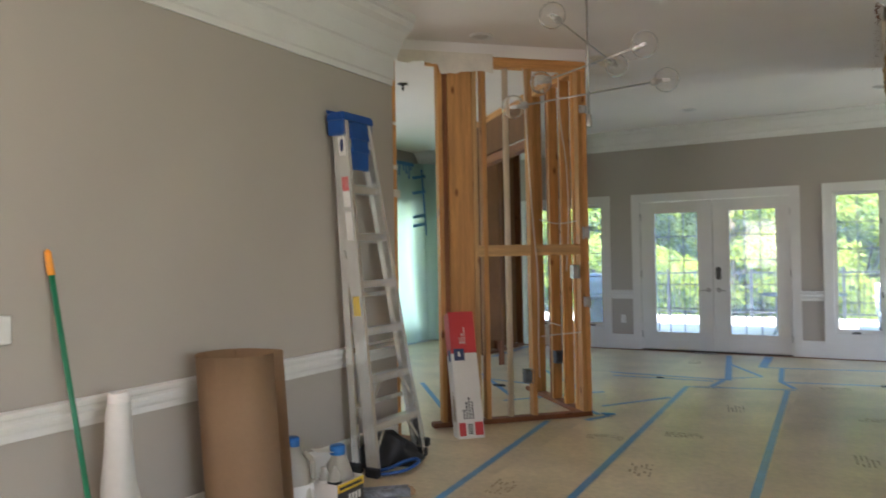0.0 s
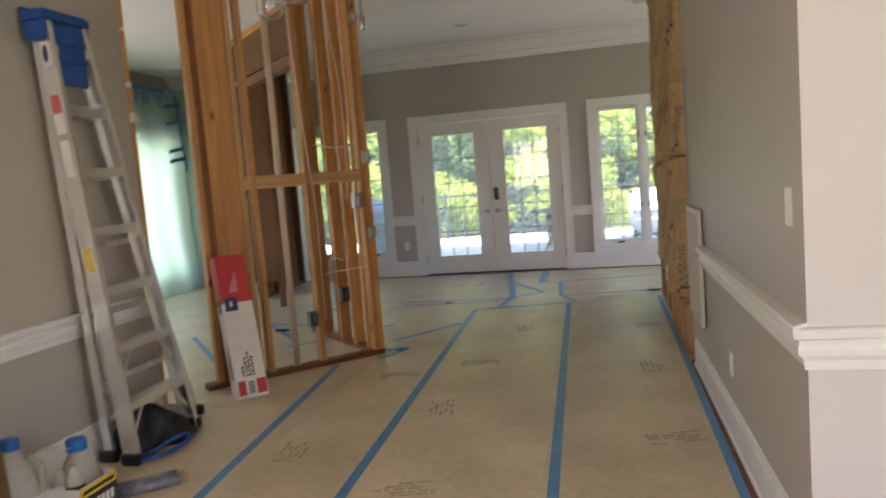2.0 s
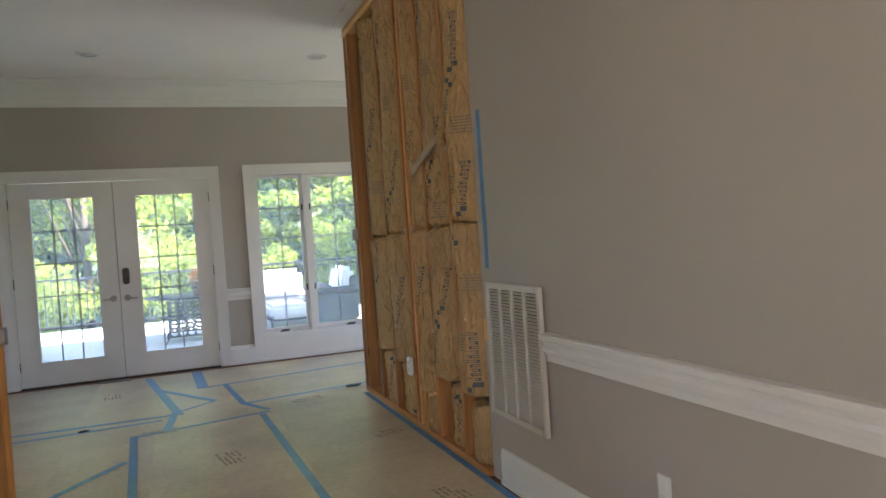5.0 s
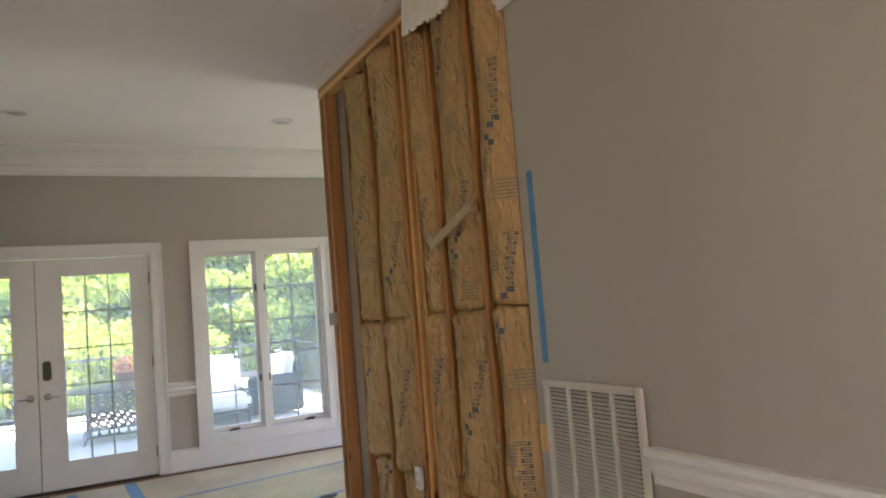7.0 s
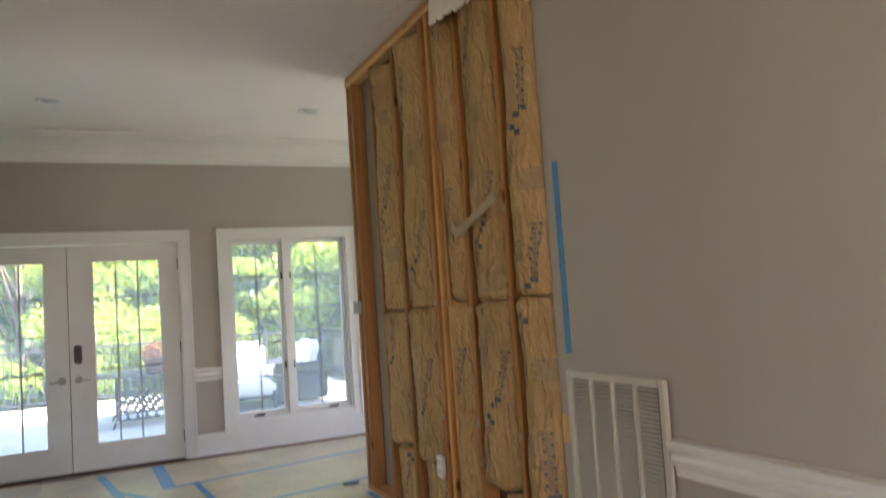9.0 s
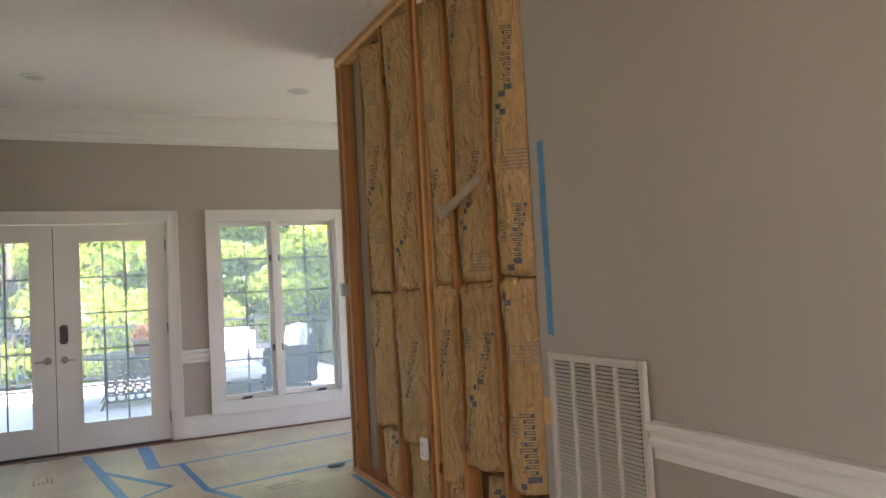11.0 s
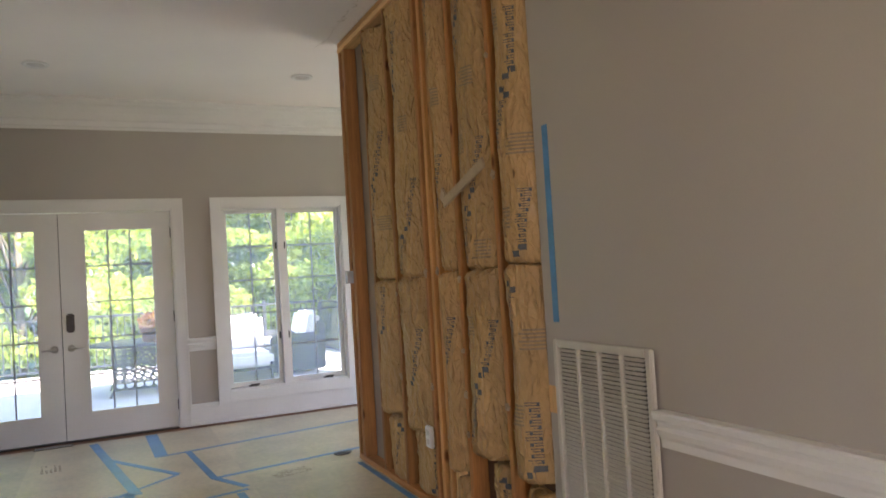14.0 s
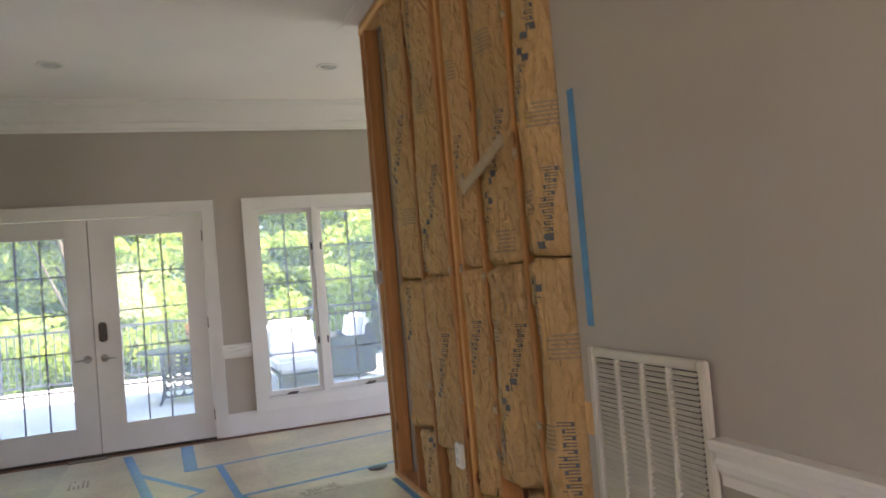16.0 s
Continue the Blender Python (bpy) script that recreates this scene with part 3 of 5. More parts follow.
# ---------------------------------------------------------------- bare framing beside the hall
CX, CY = -2.05, 5.83          # the corner where the two slanting stud walls meet
S = math.sqrt(0.5)


def leg_a(d, off=0.0, z=0.0):
    """A point d metres from the corner along the leg that runs to the west wall; off is towards the hall."""
    return (CX - S * d + S * off, CY - S * d - S * off, z)


def leg_b(d, off=0.0, z=0.0):
    """A point d metres from the corner along the leg that runs north-west; off is towards the back room."""
    return (CX - S * d + S * off, CY + S * d + S * off, z)


UA, UB = (S, -S, 0), (S, S, 0)
frame_a = thing("stud_wall", "bare orange pine stud wall with its drywall removed", "stud wall", kind="structure")
lumber("bottom_plate", leg_a(0.0, -0.045, 0.019), leg_a(1.36, -0.045, 0.019), 0.089, 0.038, PINE_DARK, frame_a)
HA = H - 0.1                   # underside of the furred-down ceiling over the slanting walls
lumber("top_plate", leg_a(0.0, -0.045, HA - 0.021), leg_a(1.36, -0.045, HA - 0.021), 0.089, 0.038, PINE, frame_a)
lumber("top_plate", leg_a(0.0, -0.045, HA - 0.06), leg_a(1.36, -0.045, HA - 0.06), 0.089, 0.038, PINE, frame_a)
ZB, ZT = 0.039, HA - 0.08
fascia = part("ceiling_strip", boxes((0.0, 1.6, -0.1, 0.004, HA, H - 0.001)), CEIL)
fascia.matrix_basis = pose(*leg_a(0), 0, 0, 225)
setting(fascia, "white painted ceiling strip over the bare studs", "ceiling strip")


def upright(parent, at, up, w=0.038, d=0.089, mat=PINE, z0=ZB, z1=ZT, lean=(0, 0)):
    return lumber("stud", (at[0], at[1], z0), (at[0] + lean[0], at[1] + lean[1], z1), w, d, mat, parent, up)


for d in (0.022, 0.062):
    upright(frame_a, leg_a(d, -0.045), UA)
upright(frame_a, leg_a(0.503, -0.045), UA)
upright(frame_a, leg_a(0.9, -0.045), UA, mat=PINE)
# the built-up post beside the opening
lumber("post", leg_a(1.1, -0.05, ZB), leg_a(1.1, -0.05, ZT), 0.2, 0.089, PINE, frame_a, UA)
upright(frame_a, leg_a(0.975, -0.06), UA, mat=PINE_PALE)
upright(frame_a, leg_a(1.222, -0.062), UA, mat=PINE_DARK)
upright(frame_a, leg_a(1.265, -0.045), UA)
lumber("blocking", leg_a(0.082, -0.02, 1.385), leg_a(0.958, -0.02, 1.385), 0.089, 0.038, PINE_PALE, frame_a, UA)

frame_b = thing("stud_wall", "bare pine stud wall with electrical boxes", "stud wall", kind="structure")
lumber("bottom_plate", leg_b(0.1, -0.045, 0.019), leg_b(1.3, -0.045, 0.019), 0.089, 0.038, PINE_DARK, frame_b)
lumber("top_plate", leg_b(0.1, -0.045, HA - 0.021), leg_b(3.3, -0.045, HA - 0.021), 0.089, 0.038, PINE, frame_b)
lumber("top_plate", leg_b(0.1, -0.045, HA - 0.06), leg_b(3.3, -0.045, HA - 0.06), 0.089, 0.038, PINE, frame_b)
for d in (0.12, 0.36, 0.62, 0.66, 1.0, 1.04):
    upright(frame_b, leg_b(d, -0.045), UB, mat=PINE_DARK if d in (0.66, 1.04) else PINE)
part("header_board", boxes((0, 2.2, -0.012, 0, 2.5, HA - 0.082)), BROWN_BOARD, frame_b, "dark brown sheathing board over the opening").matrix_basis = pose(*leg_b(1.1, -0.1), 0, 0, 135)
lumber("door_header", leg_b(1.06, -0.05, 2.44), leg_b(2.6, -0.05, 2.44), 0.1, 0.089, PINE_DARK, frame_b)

# brown backed partition by the far window
frame_c = thing("stud_partition", "dark brown board partition on studs by the far window", "partition", kind="structure")
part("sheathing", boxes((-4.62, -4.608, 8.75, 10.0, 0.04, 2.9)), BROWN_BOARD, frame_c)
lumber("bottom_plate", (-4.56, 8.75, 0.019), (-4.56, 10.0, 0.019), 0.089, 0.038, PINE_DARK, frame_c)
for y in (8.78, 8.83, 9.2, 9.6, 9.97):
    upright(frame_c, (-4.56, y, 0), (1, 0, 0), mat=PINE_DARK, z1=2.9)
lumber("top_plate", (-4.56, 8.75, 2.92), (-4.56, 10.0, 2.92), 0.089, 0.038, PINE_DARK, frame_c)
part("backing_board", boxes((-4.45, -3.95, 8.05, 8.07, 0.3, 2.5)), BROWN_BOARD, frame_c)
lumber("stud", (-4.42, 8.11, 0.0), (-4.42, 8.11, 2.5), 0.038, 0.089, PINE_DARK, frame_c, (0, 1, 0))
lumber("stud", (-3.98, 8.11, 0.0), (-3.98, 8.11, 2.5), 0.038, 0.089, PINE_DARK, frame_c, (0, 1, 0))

# end of the west wall: a bare jamb stud with torn plaster
end_stud = thing("jamb_stud", "bare pine stud at the cut end of the wall", "stud", kind="structure")
lumber("stud", (XW - 0.06, 4.34, 0.0), (XW - 0.06, 4.34, H - 0.05), 0.036, 0.13, PINE, end_stud, (1, 0, 0))
torn = bmesh.new()
for z, r in ((0.92, 0.02), (1.78, 0.035), (1.98, 0.02), (2.3, 0.015)):
    box(torn, XW - 0.01, XW + 0.012, 4.32, 4.32 + r * 2, z, z + r * 1.6, 0.004)
part("torn_drywall", torn, GYPSUM, end_stud, "torn bits of drywall still on the stud")


def ragged(name, p0, p1, down, depth, n, rough, mat, label, seed, thick=0.012, sag=None):
    """A torn strip hanging from the line p0-p1 by about depth, with an uneven lower edge."""
    rnd = random.Random(seed)
    bm = bmesh.new()
    a, b, dn = Vector(p0), Vector(p1), Vector(down).normalized()
    side = (b - a).cross(dn).normalized() * thick
    top, low, tb, lb = [], [], [], []
    for i in range(n + 1):
        u = i / n
        p = a.lerp(b, u)
        k = depth * (sag(u) if sag else 1) + rnd.uniform(-rough, rough)
        top.append(bm.verts.new(p))
        low.append(bm.verts.new(p + dn * max(k, 0.004)))
        tb.append(bm.verts.new(p + side))
        lb.append(bm.verts.new(p + side + dn * max(k - 0.006, 0.003)))
    for i in range(n):
        bm.faces.new((top[i], top[i + 1], low[i + 1], low[i]))
        bm.faces.new((tb[i], lb[i], lb[i + 1], tb[i + 1]))
        bm.faces.new((low[i], low[i + 1], lb[i + 1], lb[i]))
    return part(name, bm, mat, None, label)


tagged(ragged("drywall_remnant", leg_a(1.6, 0.02, H - 0.085), leg_a(0.82, 0.02, H - 0.085), (0, 0, -1), 0.15, 34, 0.006, GYPSUM, "", 3, sag=lambda u: 0.62 + 0.06 * math.sin(u * 20) + (0.55 if 0.42 < u < 0.62 else 0.35 if u >= 0.62 else 0)),
       "torn white drywall strip remaining over the opening", "drywall remnant")

# services in the framing
services = thing("electrical_wiring", "white cables stapled to the bare studs", "wiring")
for i, pts in enumerate((
        [leg_b(0.3, -0.12, 3.0), leg_b(0.26, -0.12, 2.5), leg_b(0.16, -0.12, 2.1), leg_b(0.15, -0.12, 1.5), leg_b(0.2, -0.12, 1.2)],
        [leg_a(0.56, -0.02, 3.0), leg_a(0.53, 0.0, 2.2), leg_a(0.5, 0.01, 1.6), leg_a(0.47, 0.01, 1.2), leg_a(0.46, -0.02, 0.6), leg_a(0.45, -0.04, 0.34)],
        [leg_a(0.44, 0.0, 0.68), leg_a(0.3, 0.012, 0.69), leg_a(0.1, 0.012, 0.7)],
        [leg_b(0.4, -0.1, 0.72), leg_b(0.62, -0.12, 0.7), leg_b(0.66, -0.12, 0.5)],
        [leg_a(0.44, 0.0, 1.63), leg_a(0.28, 0.012, 1.6), leg_a(0.12, 0.0, 1.62)],
        [leg_a(0.94, -0.2, 2.9), leg_a(0.95, -0.25, 2.3), leg_a(0.93, -0.25, 1.4), leg_a(0.92, -0.25, 0.7)])):
    tube("cable", pts, 0.005, CABLE, services)
pipe = bmesh.new()
rod(pipe, leg_a(0.7, -0.05, 0.039), leg_a(0.7, -0.05, HA - 0.081), 0.024, seg=16)
tagged(part("vent_pipe", pipe, PVC, None, "", True), "cream plastic pipe standing between bare studs", "pipe")


def junction(at, size, mat, label, rz):
    w, d, h = size
    t = thing("junction_box", label, "electrical box", at, rz)
    fr = bmesh.new()
    for s in ((-w / 2, -w / 2 + 0.003, -d / 2, d / 2, -h / 2, h / 2), (w / 2 - 0.003, w / 2, -d / 2, d / 2, -h / 2, h / 2), (-w / 2 + 0.003, w / 2 - 0.003, -d / 2, d / 2, -h / 2, -h / 2 + 0.003),
              (-w / 2 + 0.003, w / 2 - 0.003, -d / 2, d / 2, h / 2 - 0.003, h / 2), (-w / 2 + 0.003, w / 2 - 0.003, d / 2 - 0.003, d / 2, -h / 2 + 0.003, h / 2 - 0.003)):
        box(fr, *s)
    part("box_body", fr, mat, t)
    part("device", boxes((-w * 0.3, w * 0.3, -d * 0.45, d * 0.3, -h * 0.38, h * 0.38), bevel=0.004), LENS if mat is BOX_METAL else mat, t)
    return t


junction(leg_a(0.55, -0.03, 0.36), (0.075, 0.07, 0.11), BOX_BLUE, "dark blue plastic electrical box on a stud", 45)
junction(leg_b(0.56, -0.04, 0.42), (0.1, 0.07, 0.11), BOX_BLUE, "dark plastic electrical box on a stud", 45)
junction(leg_a(0.13, -0.01, 1.2), (0.06, 0.06, 0.11), BOX_METAL, "galvanised switch box on a stud", 45)
junction(leg_a(0.035, 0.012, 1.52), (0.055, 0.05, 0.1), BOX_METAL, "galvanised switch box at the corner post", 45)
junction(leg_a(0.035, 0.012, 0.95), (0.055, 0.05, 0.08), BOX_METAL, "galvanised outlet box at the corner post", 45)
junction(leg_a(0.04, 0.005, 2.55), (0.06, 0.04, 0.06), BOX_METAL, "small galvanised bracket near the ceiling", 45)

# ---------------------------------------------------------------- the opened wall with its batts
FX = 0.165                    # face of the studs
frame_e = thing("stud_wall", "opened stud wall holding paper-faced batts", "stud wall", kind="structure")
lumber("bottom_plate", (FX + 0.045, 5.452, 0.019), (FX + 0.045, 8.0, 0.019), 0.089, 0.038, PINE_AGED, frame_e)
lumber("top_plate", (FX + 0.045, 5.5, H - 0.021), (FX + 0.045, 8.0, H - 0.021), 0.089, 0.038, PINE, frame_e)
lumber("top_plate", (FX + 0.04, 5.5, H - 0.06), (FX + 0.04, 8.0, H - 0.06), 0.089, 0.038, PINE_PALE, frame_e)
STUDS = (5.745, 6.165, 6.415, 6.51, 6.585, 7.055, 7.45, 7.98)
for i, y in enumerate(STUDS):
    upright(frame_e, (FX + 0.045, y, 0), (1, 0, 0), z1=H - 0.08, mat=PINE if i in (2, 3) else PINE_AGED, lean=(0, 0.006 * (-1) ** i))
upright(frame_e, (FX + 0.045, 7.885, 0), (1, 0, 0), z1=H - 0.08, w=0.06, mat=PINE_AGED)
setting(part("back_drywall", boxes((FX + 0.096, FX + 0.11, 7.43, 8.0, 0.01, H - 0.01)), GYPSUM_BACK), "grey back of the drywall on the far side", "drywall")
setting(part("back_board", boxes((FX + 0.096, FX + 0.11, 5.46, 7.429, 0.01, H - 0.01)), BOARD_BACK), "brown board behind the batts", "board")


def ridge(v, p):
    """A narrow fold: 1 on the zero line of the noise, falling off quickly."""
    return max(0.0, 1 - abs(noise.noise(p)) * v) ** 2


def batt_face(y0, y1, z0, z1, bulge, seed):
    """The bulging, creased paper face of a batt: gives x and the true y for a share u of its width and a height."""
    off = Vector((seed * 3.1, seed * 1.7, seed * 0.9))
    w = y1 - y0

    def at(u, z):
        e = max(0.0, min(z - z0, z1 - z))
        pinch = 0.025 * w * noise.noise(Vector((2.0, 0.3, z * 1.9)) + off)
        lo = y0 + 0.002 + 0.008 * noise.noise(Vector((0.0, 5.0, z * 2.2)) + off) + pinch * 0.4
        hi = y1 - 0.016 + 0.014 * noise.noise(Vector((7.0, 1.0, z * 1.8)) + off) + pinch
        y = lo + (hi - lo) * u
        k = abs(2 * u ** 0.93 - 1)
        arch = max(0.0, 1 - k ** 2) ** 0.82
        lean = 1 + 0.16 * noise.noise(Vector((u * 1.6, 3.3, z * 1.9)) + off)
        x = FX + 0.086 - (bulge + 0.08) * arch * lean * min(1.0, 0.8 + e / 0.12)
        fan = max(0.0, 1 - e / 0.4)                 # folds gather towards the ends
        c = u - 0.5
        fold = ridge(4.5, Vector((1.7, y * 21 + z * (2.0 + 3 * c), z * 1.5)) + off) * (0.005 + 0.011 * fan)
        fold += ridge(5.0, Vector((4.2, y * 12 - z * 5.0, z * 3.0)) + off) * (0.0035 + 0.006 * fan)
        fold += ridge(4.0, Vector((6.3, y * 42 + z * 6, z * 8)) + off) * 0.0026
        fold += ridge(4.0, Vector((9.1, y * 20, z * 30)) + off) * 0.003 * (0.4 + fan)
        fold -= ridge(5.0, Vector((3.4, y * 5, z * 2.6)) + off) * 0.006
        soft = noise.noise(Vector((5.0, y * 7, z * 3)) + off) * 0.005
        return x - (fold + soft) * (0.25 + 0.75 * arch), y
    return at


def batt(y0, y1, z0, z1, seed, label, bulge=0.052, lines=(), blocks=()):
    """lines run from the first letter (y, z) to the square blocks at the other end (y, z)."""
    t = thing("insulation_batt", label, "insulation batt", group="batts in the opened wall")
    face = batt_face(y0, y1, z0, z1, bulge, seed)
    ny, nz = 64, max(20, int((z1 - z0) / 0.0088))
    bm = bmesh.new()
    grid = []
    for j in range(nz + 1):
        z = z0 + (z1 - z0) * j / nz
        row = []
        for i in range(ny + 1):
            x, y = face(i / ny, z)
            zz = z + (0.016 * noise.noise(Vector((y * 9, seed, z))) if j in (0, nz) else 0)
            row.append(bm.verts.new((x, y, zz)))
        grid.append(row)
    for j in range(nz):
        for i in range(ny):
            bm.faces.new((grid[j][i], grid[j][i + 1], grid[j + 1][i + 1], grid[j + 1][i]))
    for rim in ([r[0] for r in grid], [r[ny] for r in grid]):
        back = [bm.verts.new((FX + 0.09, v.co.y, v.co.z)) for v in rim]
        for j in range(nz):
            bm.faces.new((rim[j], rim[j + 1], back[j + 1], back[j]))
    for row in (grid[0], grid[nz]):
        back = [bm.verts.new((FX + 0.09, v.co.y, v.co.z)) for v in row]
        for i in range(ny):
            bm.faces.new((row[i], row[i + 1], back[i + 1], back[i]))
    bmesh.ops.recalc_face_normals(bm, faces=bm.faces)
    facing = part("paper_facing", bm, KRAFT, t, "", True)
    w = y1 - y0

    def patch(bm, ya, yb, za, zb):
        ya, yb = max(ya, y0 + 0.04 * w), min(yb, y1 - 0.04 * w)
        if yb - ya < 0.004 or za < z0 + 0.01 or zb > z1 - 0.01:
            return
        n, k = max(1, int((zb - za) / 0.009)), max(1, int((yb - ya) / 0.009))
        vs = []
        for j in range(n + 1):
            z = za + (zb - za) * j / n
            lo, hi = face(0, z)[1], face(1, z)[1]
            vs.append([])
            for i in range(k + 1):
                u = min(0.985, max(0.015, (ya + (yb - ya) * i / k - lo) / (hi - lo)))
                x, y = face(u, z)
                vs[-1].append(bm.verts.new((x - 0.0022, y, z)))
        for j in range(n):
            for i in range(k):
                bm.faces.new((vs[j][i], vs[j][i + 1], vs[j + 1][i + 1], vs[j + 1][i]))

    for (ya, za), (yb, zb) in lines:
        bm = bmesh.new()
        way = 1 if zb > za else -1
        span = abs(zb - za)
        step = (span - 0.055) / 11
        for i in range(11):                          # eleven glyph-sized groups of plain bars
            z = za + way * step * (i + 0.15)
            yc = ya + (yb - ya) * (i + 0.5) / 13
            tall = 0.037 if i in (0, 5, 6, 10) else 0.026
            foot = yc + way * 0.016                  # the side on which the bars stand in line
            for k, share in ((0, 1.0), (1, (1.0, 0.7, 0.85)[i % 3])):
                q = z + way * k * step * 0.45
                lo, hi = sorted((q, q + way * step * 0.17))
                far = foot - way * tall * share
                patch(bm, min(foot, far), max(foot, far), lo, hi)
            lo, hi = sorted((z, z + way * step * 0.68))
            edge = foot - way * (0.023 if i % 2 else 0.004)
            patch(bm, edge - 0.003, edge + 0.003, lo, hi)
        for i in range(2):                           # two stepped squares
            z = zb - way * (0.052 - 0.027 * i)
            lo, hi = sorted((z, z + way * 0.026))
            patch(bm, yb - 0.022 + 0.022 * i, yb + 0.004 + 0.022 * i, lo, hi)
        if len(bm.faces):
            part("print_bar", bm, PRINT, facing, "blue-grey printed bars on the paper")
        else:
            bm.free()
    for yc, zc in blocks:
        bm = bmesh.new()
        for r in range(6):
            patch(bm, yc - 0.042, yc + 0.042 - 0.012 * (r % 2), zc - 0.045 + r * 0.016, zc - 0.045 + r * 0.016 + 0.009)
        part("print_block", bm, PRINT_FAINT, facing, "faint block of small print")
    return t


LB = "paper-faced insulation batt bulging between bare studs"
LN = "narrow crumpled paper-faced batt between studs"
LP = "short piece of paper-faced batt at the bottom plate"
batt(5.452, 5.724, 1.34, 2.86, 1, LB, lines=(((5.5, 2.44), (5.52, 2.13)), ((5.6, 1.84), (5.54, 2.1)), ((5.49, 1.66), (5.52, 1.37))), blocks=((5.5, 1.85), (5.58, 1.54), (5.6, 2.4)))
batt(5.452, 5.722, 0.41, 1.335, 2, LB, 0.06, lines=(((5.58, 0.98), (5.55, 1.27)), ((5.5, 0.76), (5.5, 0.44))), blocks=((5.49, 1.02), (5.57, 0.7)))
batt(5.456, 5.71, 0.045, 0.36, 13, LP, 0.0)
batt(5.77, 6.142, 1.325, 2.9, 3, LB, lines=(((6.02, 2.2), (5.97, 2.46)), ((5.84, 1.95), (5.91, 1.66)), ((5.99, 1.36), (5.94, 1.63)), ((5.9, 2.8), (5.96, 2.5))), blocks=((5.89, 2.24), (5.99, 1.93), (5.86, 1.42)))
batt(5.77, 6.144, 0.44, 1.32, 4, LB, 0.064, lines=(((5.82, 1.09), (5.88, 0.82)), ((5.97, 0.53), (5.92, 0.79))), blocks=((5.97, 1.06),))
batt(5.772, 6.03, 0.045, 0.4, 5, LP, 0.0, lines=(((5.87, 0.08), (5.83, 0.36)),))
batt(6.188, 6.394, 1.33, 2.92, 6, LN, lines=(((6.28, 2.82), (6.31, 2.5)), ((6.25, 1.93), (6.29, 1.63))), blocks=((6.28, 2.23),))
batt(6.188, 6.392, 0.3, 1.322, 7, LN, 0.05, lines=(((6.24, 1.09), (6.28, 0.82)),))
batt(6.188, 6.36, 0.045, 0.27, 14, "torn lump of batt paper at the bottom plate", 0.02)
batt(6.608, 7.03, 1.305, 2.92, 8, LB, lines=(((6.76, 2.74), (6.8, 2.47)), ((6.86, 2.15), (6.82, 2.44)), ((6.68, 1.87), (6.74, 1.57)), ((6.84, 1.34), (6.78, 1.55))), blocks=((6.74, 2.19),))
batt(6.61, 7.032, 0.42, 1.3, 9, LB, 0.066, lines=(((6.68, 1.01), (6.76, 0.68)),))
batt(6.61, 7.03, 0.045, 0.405, 15, LP, 0.0, lines=(((6.66, 0.36), (6.68, 0.07)),))
batt(7.08, 7.428, 1.29, 2.9, 10, LB, lines=(((7.33, 2.52), (7.28, 2.8)), ((7.15, 2.23), (7.2, 1.92)), ((7.25, 1.64), (7.22, 1.9))), blocks=((7.18, 2.54), (7.16, 1.65)))
batt(7.08, 7.43, 0.45, 1.284, 11, LB, 0.06, lines=(((7.17, 1.25), (7.22, 0.95)),))
batt(7.082, 7.43, 0.045, 0.43, 12, LP, 0.005, lines=(((7.22, 0.13), (7.16, 0.39)),))

SCRAP = material("torn_paper_scrap", (0.44, 0.34, 0.22), 0.8, scale=9, bump=0.3)
strap = bmesh.new()
beam(strap, (FX - 0.085, 6.12, 1.66), (FX - 0.08, 5.69, 1.8), 0.05, 0.012, (1, 0, 0), 0.003)
beam(strap, (FX - 0.07, 6.17, 1.72), (FX - 0.085, 6.1, 1.68), 0.06, 0.014, (1, 0, 0), 0.004)
tagged(part("paper_scrap", strap, SCRAP), "torn strip of paper board across the batts", "paper scrap")
offcut = thing("wood_offcut", "short pine offcut leaning between the studs at the bottom", "wood offcut")
lumber("block", (FX + 0.01, 6.30, 0.042), (FX + 0.03, 6.33, 0.41), 0.075, 0.038, PINE_PALE, offcut, (1, 0, 0))
bits = thing("drywall_scraps", "torn drywall bits nailed along the studs", "drywall scraps")
rnd = random.Random(8)
for y, z in ((6.585, 1.32), (6.42, 1.33), (6.165, 1.28), (6.165, 0.92), (5.745, 0.7), (6.585, 0.69), (6.165, 0.7), (6.165, 0.5), (7.055, 1.2), (7.055, 0.7), (5.745, 2.3), (5.745, 1.75)):
    bm = bmesh.new()
    bmesh.ops.create_icosphere(bm, subdivisions=2, radius=0.016, matrix=Matrix.Translation((FX - 0.004, y, z)) @ Matrix.Diagonal((0.5, rnd.uniform(0.6, 1.2), rnd.uniform(0.8, 1.6), 1)))
    for v in bm.verts:
        v.co += v.normal * noise.noise(v.co * 70) * 0.012
    part("scrap", bm, SCRAP, bits)
outlet = thing("outlet_box", "pale outlet on a stud at the foot of the wall", "outlet", (FX - 0.03, 6.6, 0.415))
part("plate", boxes((-0.012, 0.012, -0.035, 0.035, -0.06, 0.06), bevel=0.005), TRIM, outlet)
for z in (-0.025, 0.025):
    part("socket", boxes((-0.0145, -0.011, -0.016, 0.016, z - 0.014, z + 0.014), bevel=0.001), LENS, outlet)
junction((FX - 0.01, 7.955, 1.32), (0.05, 0.06, 0.09), BOX_METAL, "galvanised switch box on the end stud", 90)

